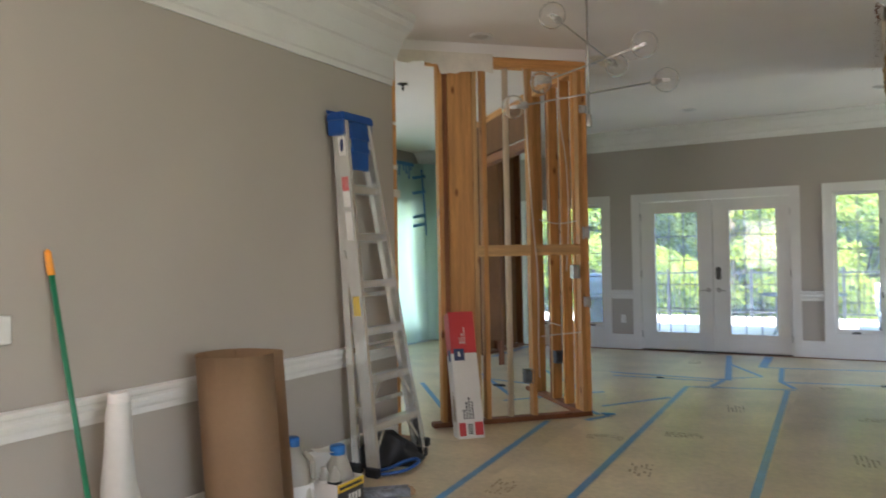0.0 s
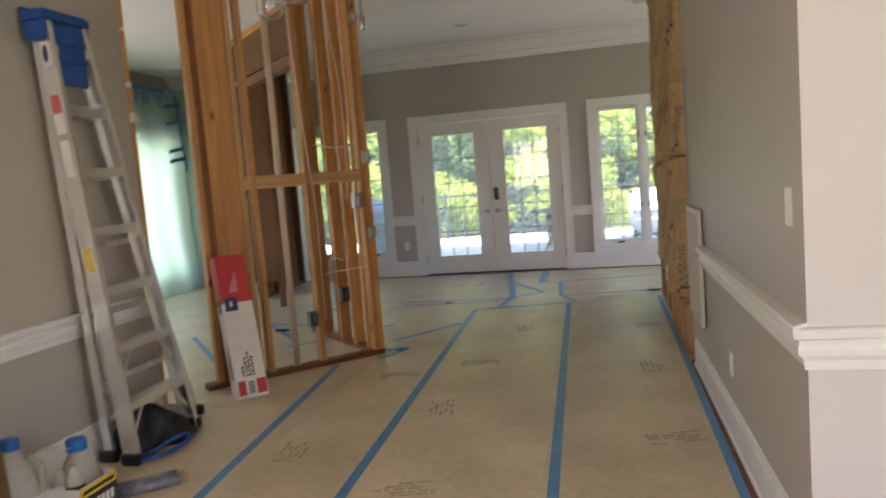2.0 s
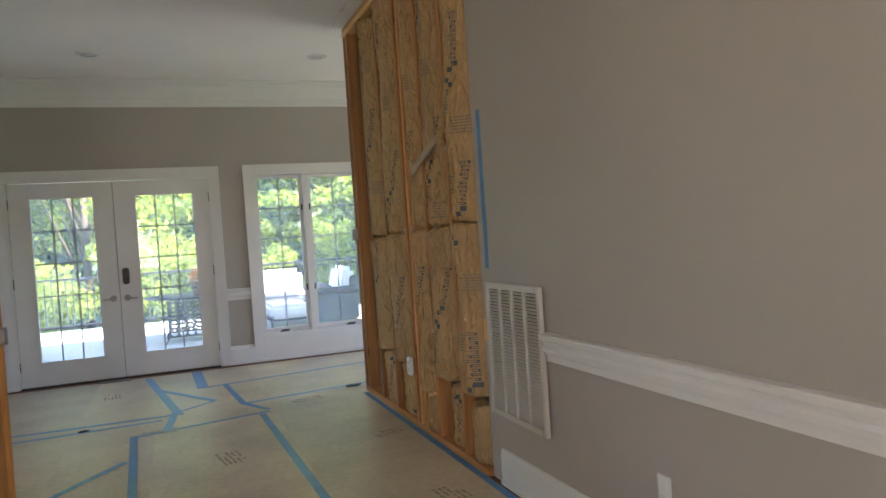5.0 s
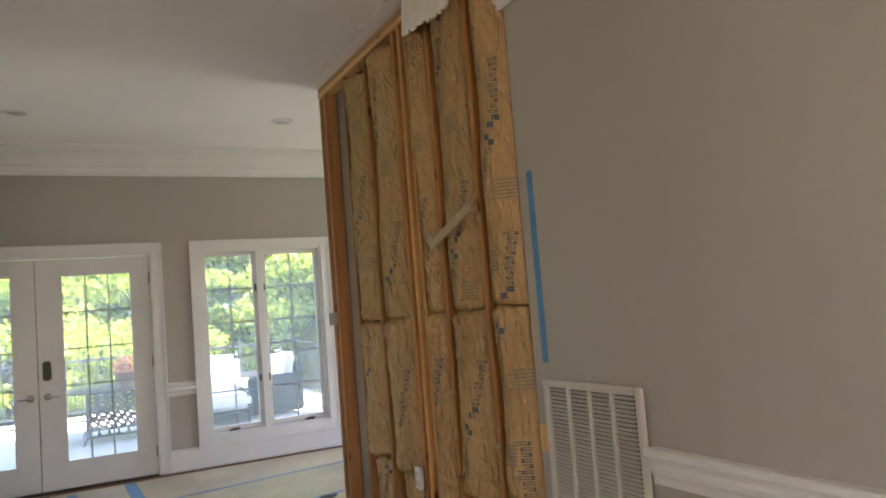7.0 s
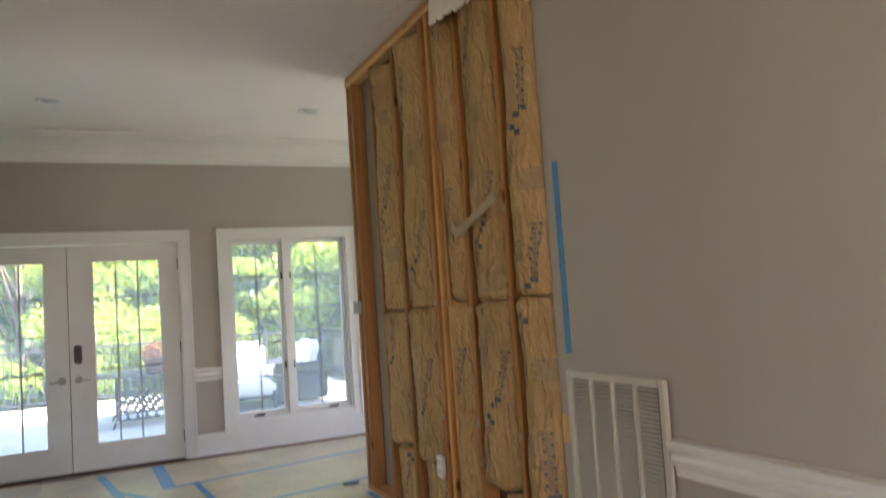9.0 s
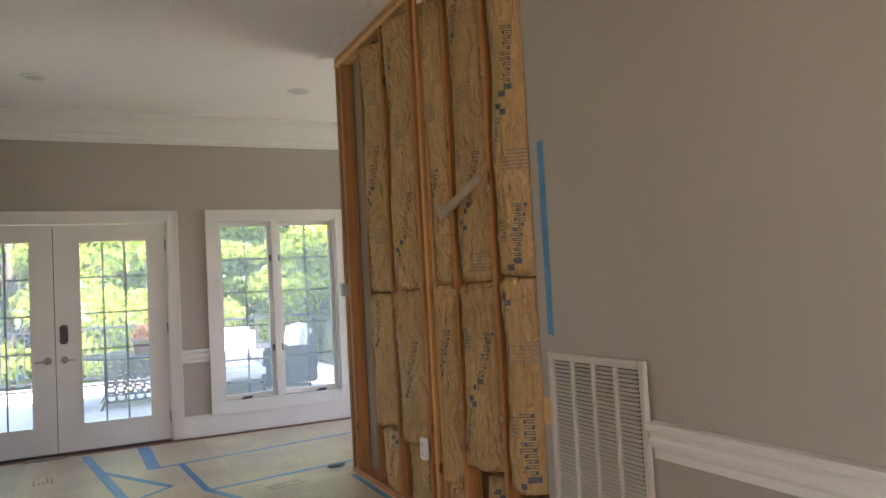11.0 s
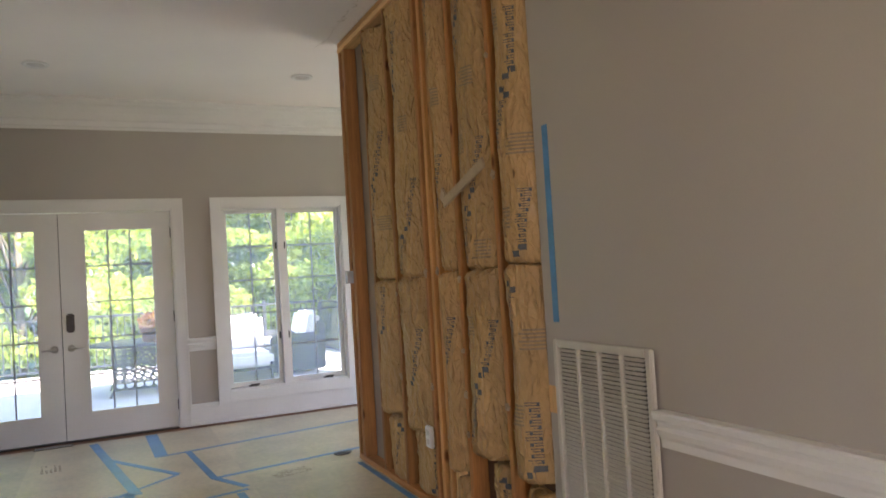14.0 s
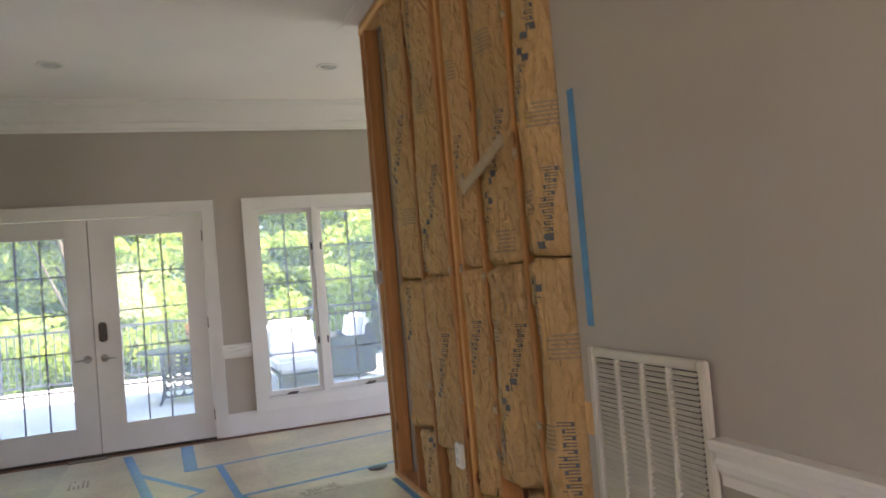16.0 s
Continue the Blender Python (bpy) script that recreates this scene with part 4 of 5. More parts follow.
# torn ceiling edge over the opened wall
tagged(ragged("drywall_flap", (0.085, 6.24, H - 0.006), (0.085, 5.58, H - 0.006), (-0.02, 0, -0.27), 0.28, 40, 0.014, GYPSUM, "", 5, sag=lambda u: 0.86 + 0.2 * min(1, u * 1.6) - 0.35 * max(0, u - 0.72) / 0.28),
       "torn flap of drywall hanging from the ceiling edge", "drywall flap")
tagged(ragged("drywall_remnant", (0.14, 5.64, 2.94), (0.15, 5.452, 2.94), (0, 0, -1), 0.14, 12, 0.014, GYPSUM_BACK, "", 9, sag=lambda u: 0.5 + 0.9 * u),
       "grey torn board end hanging under the moulding", "drywall remnant")


def scar(name, y0, y1, x_in, x_out, n, seed, mat, z, wob):
    rnd = random.Random(seed)
    bm = bmesh.new()
    a, b = [], []
    for i in range(n + 1):
        y = y0 + (y1 - y0) * i / n
        a.append(bm.verts.new((x_in, y, z)))
        b.append(bm.verts.new((x_out + rnd.uniform(-wob, wob), y, z)))
    for i in range(n):
        bm.faces.new((a[i], a[i + 1], b[i + 1], b[i]))
    made = bmesh.ops.extrude_face_region(bm, geom=bm.faces[:])
    for g in made["geom"]:
        if isinstance(g, bmesh.types.BMVert):
            g.co.z += 0.0035
    bmesh.ops.recalc_face_normals(bm, faces=bm.faces)
    return part(name, bm, mat)


tagged(scar("plaster_patch", 5.5, 8.05, 0.16, 0.05, 60, 2, CEIL, H - 0.0045, 0.012), "torn ragged plaster edge along the ceiling", "plaster patch")
cracks = thing("ceiling_cracks", "dark torn cracks in the ceiling plaster", "cracks")
rnd = random.Random(21)
for i in range(16):
    y = 5.62 + i * 0.155 + rnd.uniform(-0.04, 0.04)
    k = 0.02 if y < 6.3 else 0.003
    bm = bmesh.new()
    vs = [bm.verts.new((0.045 + rnd.uniform(-0.02, 0.03), y + j * rnd.uniform(0.025, 0.05), H - 0.0055)) for j in range(5)]
    ws = [bm.verts.new((v.co.x + rnd.uniform(0.2, 1) * k, v.co.y + 0.004, H - 0.0055)) for v in vs]
    for j in range(4):
        bm.faces.new((vs[j], vs[j + 1], ws[j + 1], ws[j]))
    part("crack", bm, PINE_DARK if y < 6.3 else GYPSUM_BACK, cracks)

# return air grille
grille = thing("air_grille", "off-white louvred return air grille on the wall", "air grille", (XE, 5.08, 0.692))
GH, GW = 0.333, 0.292
fr = bmesh.new()
for s in ((-GW, -GW + 0.03, -GH, GH), (GW - 0.03, GW, -GH, GH), (-GW + 0.03, GW - 0.03, -GH, -GH + 0.03), (-GW + 0.03, GW - 0.03, GH - 0.03, GH)):
    box(fr, -0.022, -0.001, s[0], s[1], s[2], s[3], 0.004)
part("grille_frame", fr, GRILLE_PAINT, grille)
# black sheet on the wall paints the shade between the slats
part("grille_back", boxes((-0.004, -0.0012, -GW + 0.03, GW - 0.03, -GH + 0.03, GH - 0.03)), BLACK, grille, "black sheet standing for the shade behind the louvres")
cw = (2 * GW - 0.06) / 4
slat_me = None
for c in range(4):
    y0 = -GW + 0.03 + cw * c
    if c:
        part("grille_bar", boxes((-0.021, -0.005, y0 - 0.008, y0 + 0.008, -GH + 0.03, GH - 0.03), bevel=0.002), GRILLE_PAINT, grille)
    for k in range(38):
        z = -GH + 0.042 + k * (2 * GH - 0.075) / 37.5
        if slat_me is None:
            bm = boxes((-0.007, 0.007, -cw / 2 + 0.009, cw / 2 - 0.009, -0.001, 0.001))
            bm.transform(pose(0, 0, 0, 0, -38, 0))
            o = part("slat", bm, GRILLE_PAINT, grille)
            slat_me = o.data
        else:
            o = new("slat", slat_me)
            o.parent = grille
        o.location = (-0.0135, y0 + cw / 2, z)


def wall_plate(name, label, category, at, rz, kind):
    t = thing(name, label, category, at, rz)
    part("plate", boxes((-0.036, 0.036, -0.006, 0, -0.058, 0.058), bevel=0.003), TRIM, t)
    if kind == "switch":
        part("rocker", boxes((-0.016, 0.016, -0.011, -0.0055, -0.033, 0.033), bevel=0.003), TRIM, t)
    else:
        for z in (-0.02, 0.02):
            part("socket", boxes((-0.016, 0.016, -0.009, -0.0055, z - 0.014, z + 0.014), bevel=0.003), TRIM, t)
    return t


wall_plate("light_switch", "white rocker light switch on the greige wall", "light switch", (XE + 0.036, 2.89, 1.15), 270.8, "switch")
wall_plate("wall_outlet", "white outlet low on the greige wall", "outlet", (XE + 0.02, 4.03, 0.36), 270.8, "outlet")
wall_plate("light_switch", "white light switch above the chair rail", "light switch", (XW, 1.57, 1.09), 90, "switch")
wall_plate("wall_outlet", "white outlet below the short chair rail", "outlet", (-3.05, YN, 0.42), 0, "outlet")
part("tape_strip", boxes((XE - 0.0015, XE - 0.0002, 5.345, 5.385, 1.093, 1.9)), TAPE)
tagged(bpy.data.objects["tape_strip"], "strip of blue painter's tape on the wall", "tape")
tagged(part("wood_shim", boxes((XE - 0.006, XE + 0.0, 5.385, 5.445, 0.72, 0.83)), PINE_PALE), "bare wood scrap beside the grille", "wood scrap")

# blue tape and printed marks on the floor paper
TAPES = [((-2.03, -3.4), (-2.06, 2.5), 0.05), ((-2.06, 2.5), (-2.32, 5.5), 0.05), ((-1.42, -3.4), (-1.45, 2.7), 0.05), ((-1.45, 2.7), (-1.64, 7.5), 0.05), ((-0.52, -3.4), (-0.56, 2.9), 0.05), ((-0.56, 2.9), (-0.74, 7.66), 0.05),
         ((0.165, 2.75), (0.13, 7.9), 0.04), ((-2.6, 8.08), (-1.3, 8.05), 0.05), ((-1.62, 9.95), (-1.34, 8.08), 0.07), ((-1.5, 9.2), (-1.05, 8.4), 0.05), ((-1.05, 8.4), (-1.42, 8.08), 0.03),
         ((-1.15, 10.02), (-1.12, 9.05), 0.1), ((-1.12, 9.06), (0.9, 9.42), 0.04), ((-0.92, 9.1), (-0.84, 8.13), 0.05), ((-0.84, 8.13), (-0.68, 7.78), 0.05), ((-0.86, 8.12), (0.3, 8.33), 0.045), ((-1.66, 7.5), (-0.68, 7.72), 0.04),
         ((-1.37, 8.08), (-1.42, 7.6), 0.06), ((-2.1, 6.24), (-1.66, 6.88), 0.05), ((-2.5, 7.86), (-1.46, 7.92), 0.04), ((-2.02, 5.9), (-3.0, 6.85), 0.05), ((-2.05, 5.66), (-1.93, 5.9), 0.06),
         ((-4.4, 8.7), (-4.4, 10.0), 0.06), ((-6.2, 8.0), (-6.2, 10.0), 0.05), ((-3.0, 6.3), (-3.9, 7.4), 0.05), ((-3.0, 7.0), (-4.2, 7.2), 0.05), ((-2.6, 7.0), (-3.4, 8.0), 0.05), ((-3.2, 5.4), (-4.2, 6.6), 0.05), ((-3.0, 6.1), (-2.3, 6.9), 0.05)]
for i, (a, b, w) in enumerate(TAPES):
    bm = bmesh.new()
    beam(bm, (*a, -0.0004 + 0.0003 * (i % 5)), (*b, -0.0004 + 0.0003 * (i % 5)), w, 0.001)
    part("tape_strip", bm, TAPE, floor)


def stamp(x, y, rz, seed):
    rnd = random.Random(seed)
    bm = bmesh.new()
    for r in range(5):
        u = -0.13
        while u < 0.12:
            k = rnd.uniform(0.02, 0.07)
            if rnd.random() < 0.75:
                box(bm, u, min(u + k, 0.14), r * 0.03 - 0.07, r * 0.03 - 0.07 + rnd.uniform(0.012, 0.02), -0.0009, -0.0003)
            u += k + 0.012
    o = part("printed_mark", bm, STAMP, floor)
    o.matrix_basis = pose(x, y, 0, 0, 0, rz)


for i, (x, y) in enumerate(((-1.85, 2.84), (-1.92, 3.82), (-1.22, 3.42), (-1.3, 4.5), (-0.05, 4.05), (-1.25, 5.5), (-0.08, 5.3), (-0.02, 6.6), (-1.05, 6.6), (-0.35, 7.95), (-1.45, 7.55), (-1.9, 9.2), (-0.6, 2.0), (-1.0, 2.2), (-0.1, 3.1), (-1.75, 5.2))):
    stamp(x, y, (8, 95, 12, 100, 15)[i % 5], i)
vent = thing("floor_vent", "slotted dark floor register by the doors", "floor vent", (-1.78, 10.05, 0))
part("vent_frame", boxes((-0.3, 0.0, -0.05, 0.05, -0.004, 0.002), bevel=0.001), DARK_METAL, vent)
for i in range(16):
    part("slat", boxes((-0.29 + i * 0.018, -0.282 + i * 0.018, -0.04, 0.04, 0.002, 0.005)), NICKEL, vent)

# rough plaster patch where a fitting was moved
tagged(scar("plaster_patch", 6.05, 6.42, -2.1, -1.85, 12, 6, GYPSUM, H - 0.0045, 0.03), "rough plaster patch on the ceiling", "plaster patch")
bm = bmesh.new()
beam(bm, (-2.2, 6.3, H - 0.0012), (-1.74, 6.36, H - 0.0012), 0.006, 0.002)
tagged(part("ceiling_seam", bm, GYPSUM_BACK), "open dark seam in the ceiling plaster", "crack")


# ---------------------------------------------------------------- loose things along the west wall
def ladder():
    t = thing("step_ladder", "aluminium step ladder with blue top, folded against the wall", "ladder", (0, 0, 0))
    top_z = 2.2
    fl0, fl1 = Vector((-2.7, 3.62, 0.02)), Vector((-2.86, 3.56, top_z))
    fr0, fr1 = Vector((-2.7, 4.17, 0.02)), Vector((-2.86, 3.82, top_z))
    rl0, rl1 = Vector((-2.86, 3.66, 0.02)), Vector((-2.91, 3.58, top_z))
    rr0, rr1 = Vector((-2.82, 4.4, 0.02)), Vector((-2.91, 3.82, top_z))

    def channel(p0, p1, w, d, inward):
        bm = bmesh.new()
        beam(bm, p0, p1, 0.006, d, (1, 0, 0), 0.001)
        for s in (-1, 1):
            a = Vector((s * (d / 2 - 0.003), inward * w / 2, 0))
            beam(bm, p0 + a, p1 + a, w, 0.006, (1, 0, 0), 0.001)
        for k in (-0.3, -0.1, 0.1, 0.3):
            a = Vector((k * d, -inward * 0.0035, 0))
            beam(bm, p0 + a, p1 + a, 0.003, 0.005, (1, 0, 0))
        return bm

    rail = part("front_rail", channel(fl0, fl1, 0.028, 0.085, 1), ALU, t)
    part("front_rail", channel(fr0, fr1, 0.028, 0.085, -1), ALU, t)
    part("rear_rail", channel(rl0, rl1, 0.022, 0.05, 1), ALU, t)
    part("rear_rail", channel(rr0, rr1, 0.022, 0.05, -1), ALU, t)
    for i in range(7):
        u = (i + 1) * 0.298 / top_z
        a, b = fl0.lerp(fl1, u), fr0.lerp(fr1, u)
        bm = bmesh.new()
        beam(bm, a + Vector((0, 0.004, 0)), b - Vector((0, 0.004, 0)), 0.08, 0.006, bevel=0.001)
        for x in (-0.038, 0.038):
            beam(bm, a + Vector((x, 0.004, -0.02)), b + Vector((x, -0.004, -0.02)), 0.005, 0.04, bevel=0.001)
        for k in range(5):
            x = -0.028 + 0.014 * k
            beam(bm, a + Vector((x, 0.006, 0.0045)), b + Vector((x, -0.006, 0.0045)), 0.005, 0.003)
        part("step", bm, ALU, t)
        if i < 2:
            for p, q, s in ((a, fl0.lerp(fl1, u - 0.06), 1), (b, fr0.lerp(fr1, u - 0.06), -1)):
                bm = bmesh.new()
                beam(bm, p + Vector((0.03, s * 0.13, -0.03)), q + Vector((0.03, s * 0.012, -0.05)), 0.02, 0.004, (1, 0, 0))
                part("brace", bm, ALU, t)
    for u in (0.18, 0.34, 0.5, 0.66, 0.82):
        bm = bmesh.new()
        beam(bm, rl0.lerp(rl1, u), rr0.lerp(rr1, u), 0.03, 0.03, bevel=0.003)
        part("rear_brace", bm, ALU, t)
    for p in (fl0, fr0, rl0, rr0):
        part("foot", boxes((p.x - 0.05, p.x + 0.05, p.y - 0.022, p.y + 0.022, 0.0, 0.06), bevel=0.008), BLACK, t, "black rubber foot")
    cap = boxes((-2.95, -2.81, 3.53, 3.855, top_z - 0.01, top_z + 0.055), bevel=0.014)
    box(cap, -2.95, -2.935, 3.535, 3.85, top_z + 0.05, top_z + 0.075, 0.006)
    for y in (3.545, 3.838):
        box(cap, -2.94, -2.82, y - 0.012, y + 0.012, top_z - 0.09, top_z + 0.0, 0.008)
    part("top_cap", cap, BLUE_PLASTIC, t, "blue moulded plastic top cap")
    tray = boxes((-2.825, -2.81, 3.6, 3.79, top_z - 0.3, top_z - 0.012), bevel=0.006)
    for z in (0.08, 0.16):
        box(tray, -2.812, -2.798, 3.605, 3.785, top_z - z - 0.03, top_z - z, 0.005)
    part("tool_tray", tray, BLUE_PLASTIC, t, "blue plastic tray")
    for u0, u1, m, w in ((0.9, 0.955, WHITE_CARD, 0.045), (0.8, 0.84, RED_PRINT, 0.05), (0.755, 0.8, WHITE_CARD, 0.05), (0.66, 0.74, WHITE_CARD, 0.04), (0.445, 0.5, YELLOW, 0.055)):
        a, b = fl0.lerp(fl1, u0), fl0.lerp(fl1, u1)
        bm = bmesh.new()
        beam(bm, a + Vector((0.0, -0.0045, 0)), b + Vector((0.0, -0.0045, 0)), 0.001, w, (1, 0, 0))
        part("sticker", bm, m, rail, "yellow warning sticker" if m is YELLOW else "printed label sticker")
    c = fl0.lerp(fl1, 0.93)
    part("emblem", turned([(0, 0), (0.018, 0), (0.018, 0.001), (0, 0.001)], 20, Matrix.Translation(c + Vector((0, -0.0052, 0))) @ pose(0, 0, 0, 90, 0, 0) @ Matrix.Diagonal((0.8, 2.2, 1, 1))), NAVY_PRINT, rail, "plain navy oval")
    for u in (0.63, 0.6):
        bm = bmesh.new()
        beam(bm, fl0.lerp(fl1, u - 0.1) + Vector((0, -0.006, 0)), rl0.lerp(rl1, u) + Vector((0, -0.01, 0)), 0.004, 0.022, (1, 0, 0))
        part("spreader", bm, ALU, t)
    return t


ladder()

# tall carton leaning on the post
carton = thing("sheeting_carton", "tall red and white carton leaning on the stud post", "carton")
m = pose(-2.595, 4.72, 0.004, 0, 0, 45) @ pose(0, 0, 0, -15.5, 0, 0)
W, D, HH = 0.2, 0.14, 0.95


def on_carton(name, bm, mat, label=""):
    o = part(name, bm, mat, carton, label)
    o.matrix_basis = m
    return o


on_carton("carton_body", boxes((-W / 2, W / 2, 0, D, 0, 0.63), bevel=0.003), WHITE_CARD)
on_carton("carton_top", boxes((-W / 2, W / 2, 0, D, 0.6305, HH), bevel=0.004), RED_PRINT, "glossy red upper part")
on_carton("label_square", boxes((-W / 2 + 0.018, -W / 2 + 0.1, -0.0012, 0, 0.575, 0.665)), NAVY_PRINT, "navy square label")
on_carton("label_mark", boxes((-W / 2 + 0.05, -W / 2 + 0.066, -0.0024, -0.0012, 0.605, 0.64)), WHITE_CARD)
on_carton("label_square", boxes((-W / 2 - 0.0012, -W / 2, 0.03, 0.1, 0.575, 0.665)), NAVY_PRINT, "navy square label")
on_carton("base_band", boxes((-W / 2 + 0.01, -W / 2 + 0.06, -0.0012, 0, 0.02, 0.115)), RED_PRINT)
on_carton("base_band", boxes((W / 2 - 0.07, W / 2 - 0.006, -0.0012, 0, 0.02, 0.115)), RED_PRINT)
arrow = bmesh.new()
for i in range(5):
    box(arrow, -0.022 - 0.004 * (i % 2), 0.016, -0.0012, 0, 0.03 + i * 0.016, 0.03 + i * 0.016 + 0.01)
on_carton("print_block", arrow, INK, "block of dark print")
rnd = random.Random(12)
bars = bmesh.new()
for i, x in enumerate((-0.05, -0.028, -0.006, 0.016)):
    z = 0.14
    top = (0.2, 0.26, 0.3, 0.26)[i]
    while z < top:
        k = rnd.uniform(0.01, 0.025)
        box(bars, x, x + 0.014, -0.0012, 0, z, z + k)
        z += k + 0.006
on_carton("print_block", bars, INK, "dark bars of upright print")
bars = bmesh.new()
for i, x in enumerate((-0.03, -0.012, 0.006)):
    z = 0.7
    while z < (0.74, 0.78, 0.82)[i]:
        k = rnd.uniform(0.008, 0.02)
        box(bars, x, x + 0.01, -0.0012, 0, z, z + k)
        z += k + 0.006
on_carton("print_block", bars, WHITE_CARD, "white bars of upright print")
side = bmesh.new()
for i in range(4):
    box(side, -W / 2 - 0.0012, -W / 2, 0.025 + i * 0.024, 0.038 + i * 0.024, 0.13, 0.13 + (0.16, 0.22, 0.19, 0.12)[i])
on_carton("print_block", side, PRINT_FAINT, "faint bars on the side")

# loose roll of brown paper
roll = thing("paper_roll", "loose standing roll of brown kraft paper", "paper roll", (-2.68, 2.56, 0))
bm = bmesh.new()
rings = []
pts = [Vector((0.135, 0.19, 0)), Vector((0.09, 0.193, 0)), Vector((0.04, 0.19, 0))]
for i in range(60):
    a = radians(88 + 300 * i / 59)
    r = 0.182 + 0.006 * i / 59
    pts.append(Vector((r * math.cos(a), r * math.sin(a), 0)))
for p in pts:
    rings.append([bm.verts.new(p + Vector((-0.05 * v, -0.02 * v, 0.895 * v))) for v in (0, 0.25, 0.5, 0.75, 1)])
for a, b in zip(rings, rings[1:]):
    for j in range(4):
        bm.faces.new((a[j], b[j], b[j + 1], a[j + 1]))
bmesh.ops.solidify(bm, geom=bm.faces[:], thickness=0.0025)
part("paper_sheet", bm, CARD, roll, "", True)

# white film roll
film = thing("film_roll", "white plastic film roll in a loose clear bag", "film roll", (-2.8, 1.95, 0))
part("core", turned([(0.034, 0.55), (0.044, 0.55), (0.045, 0.8), (0.036, 0.802), (0.034, 0.55)], 24), WHITE_CARD, film, "", True)
bm = turned([(0.0, 0.0), (0.085, 0.0), (0.09, 0.06), (0.08, 0.2), (0.082, 0.3), (0.068, 0.42), (0.058, 0.56), (0.052, 0.7), (0.047, 0.76)], 36)
for v in bm.verts:
    v.co += Vector((v.co.x, v.co.y, 0)) * (0.3 * noise.noise(v.co * 14) * (1 - v.co.z)) + Vector((0, 0, 0.0))
part("film_wrap", bm, WHITE_FILM, film, "", True)
tab = boxes((0.074, 0.09, -0.02, 0.02, 0.1, 0.15), bevel=0.002)
part("green_label", tab, material("green_label", (0.2, 0.5, 0.05), 0.4, scale=20), film, "small green label")

# broom pole
pole = thing("broom_pole", "green metal pole with an orange end", "pole")
bm = bmesh.new()
rod(bm, (-2.74, 1.83, 0.0), (-2.948, 1.755, 1.3), 0.0115)
part("shaft", bm, GREEN_POLE, pole, "", True)
bm = bmesh.new()
rod(bm, (-2.948, 1.755, 1.3), (-2.963, 1.7496, 1.395), 0.0145, 0.013)
rod(bm, (-2.963, 1.7496, 1.395), (-2.965, 1.7489, 1.407), 0.013, 0.006)
part("pole_grip", bm, ORANGE, pole, "orange plastic end grip", True)


def lumpy(profile, amount, freq, seed, seg=28):
    bm = turned(profile, seg)
    off = Vector((seed, seed * 2.3, 0))
    for v in bm.verts:
        k = noise.noise(v.co * freq + off) * amount
        v.co += Vector((v.co.x, v.co.y, 0)).normalized() * k
    return bm


BLUE_CAP = material("blue_screw_cap", (0.012, 0.13, 0.42), 0.35, dark=0.9, light=1.1, scale=20, fine=90, bump=0.03)
CLOUDY = sheet_mat("cloudy_plastic", (0.62, 0.58, 0.5), 0.35, 0.12, 0.3)


def jug(x, y, z, s, turn, label):
    t = thing("plastic_jug", label, "jug", (x, y, z), turn, "jugs of compound")
    body = lumpy([(0, 0), (0.072 * s, 0), (0.08 * s, 0.02 * s), (0.078 * s, 0.15 * s), (0.062 * s, 0.22 * s), (0.036 * s, 0.262 * s), (0.032 * s, 0.29 * s), (0, 0.29 * s)], 0.02 * s, 11, turn)
    part("jug_body", body, CLOUDY, t, "cloudy squeezed plastic body", True)
    part("cap", turned([(0, 0.27 * s), (0.04, 0.27 * s), (0.042, 0.274 * s), (0.042, 0.274 * s + 0.04), (0.037, 0.274 * s + 0.046), (0, 0.274 * s + 0.047)], 24), BLUE_CAP, t, "blue screw cap", True)
    part("jug_label", turned([(0.083 * s, 0.05 * s), (0.086 * s, 0.052 * s), (0.085 * s, 0.13 * s), (0.082 * s, 0.132 * s)], 28), WHITE_CARD, t, "pale printed label", True)
    handle = bmesh.new()
    for p, q in (((0.05, 0, 0.25), (0.085, 0, 0.22)), ((0.085, 0, 0.22), (0.088, 0, 0.15)), ((0.088, 0, 0.15), (0.07, 0, 0.13))):
        rod(handle, Vector(p) * s, Vector(q) * s, 0.011 * s)
    part("jug_handle", handle, CLOUDY, t, "", True)
    return t


jug(-2.7, 2.9, 0, 1.32, 20, "cloudy plastic jug with a blue cap on the floor paper")
jug(-2.555, 3.1, 0.005, 1.05, 140, "cloudy plastic jug with a blue cap in the carton")

jugbox = thing("supply_box", "open white carton with a black and yellow label", "box", (-2.535, 3.075, 0))
bm = bmesh.new()
bw, bl, bh = 0.085, 0.115, 0.17
for s in ((-bw, bw, -bl, -bl + 0.004), (-bw, bw, bl - 0.004, bl), (-bw, -bw + 0.004, -bl + 0.004, bl - 0.004), (bw - 0.004, bw, -bl + 0.004, bl - 0.004)):
    box(bm, *s, 0.0, bh)
box(bm, -bw + 0.004, bw - 0.004, -bl + 0.004, bl - 0.004, 0.0, 0.004)
part("box_body", bm, WHITE_CARD, jugbox)
part("side_label", boxes((bw, bw + 0.0012, -bl + 0.004, bl - 0.002, 0.004, bh - 0.002)), INK, jugbox, "black printed side")
part("label_band", boxes((bw + 0.0012, bw + 0.0024, -bl + 0.004, bl - 0.002, bh - 0.045, bh - 0.002)), YELLOW, jugbox, "yellow band")
part("label_band", boxes((bw + 0.0012, bw + 0.0024, -bl + 0.004, bl - 0.002, 0.004, 0.03)), YELLOW, jugbox, "yellow band")
bars = bmesh.new()
for i in range(4):
    box(bars, bw + 0.0012, bw + 0.0024, -0.02 + i * 0.028, -0.001 + i * 0.028, 0.06, 0.1)
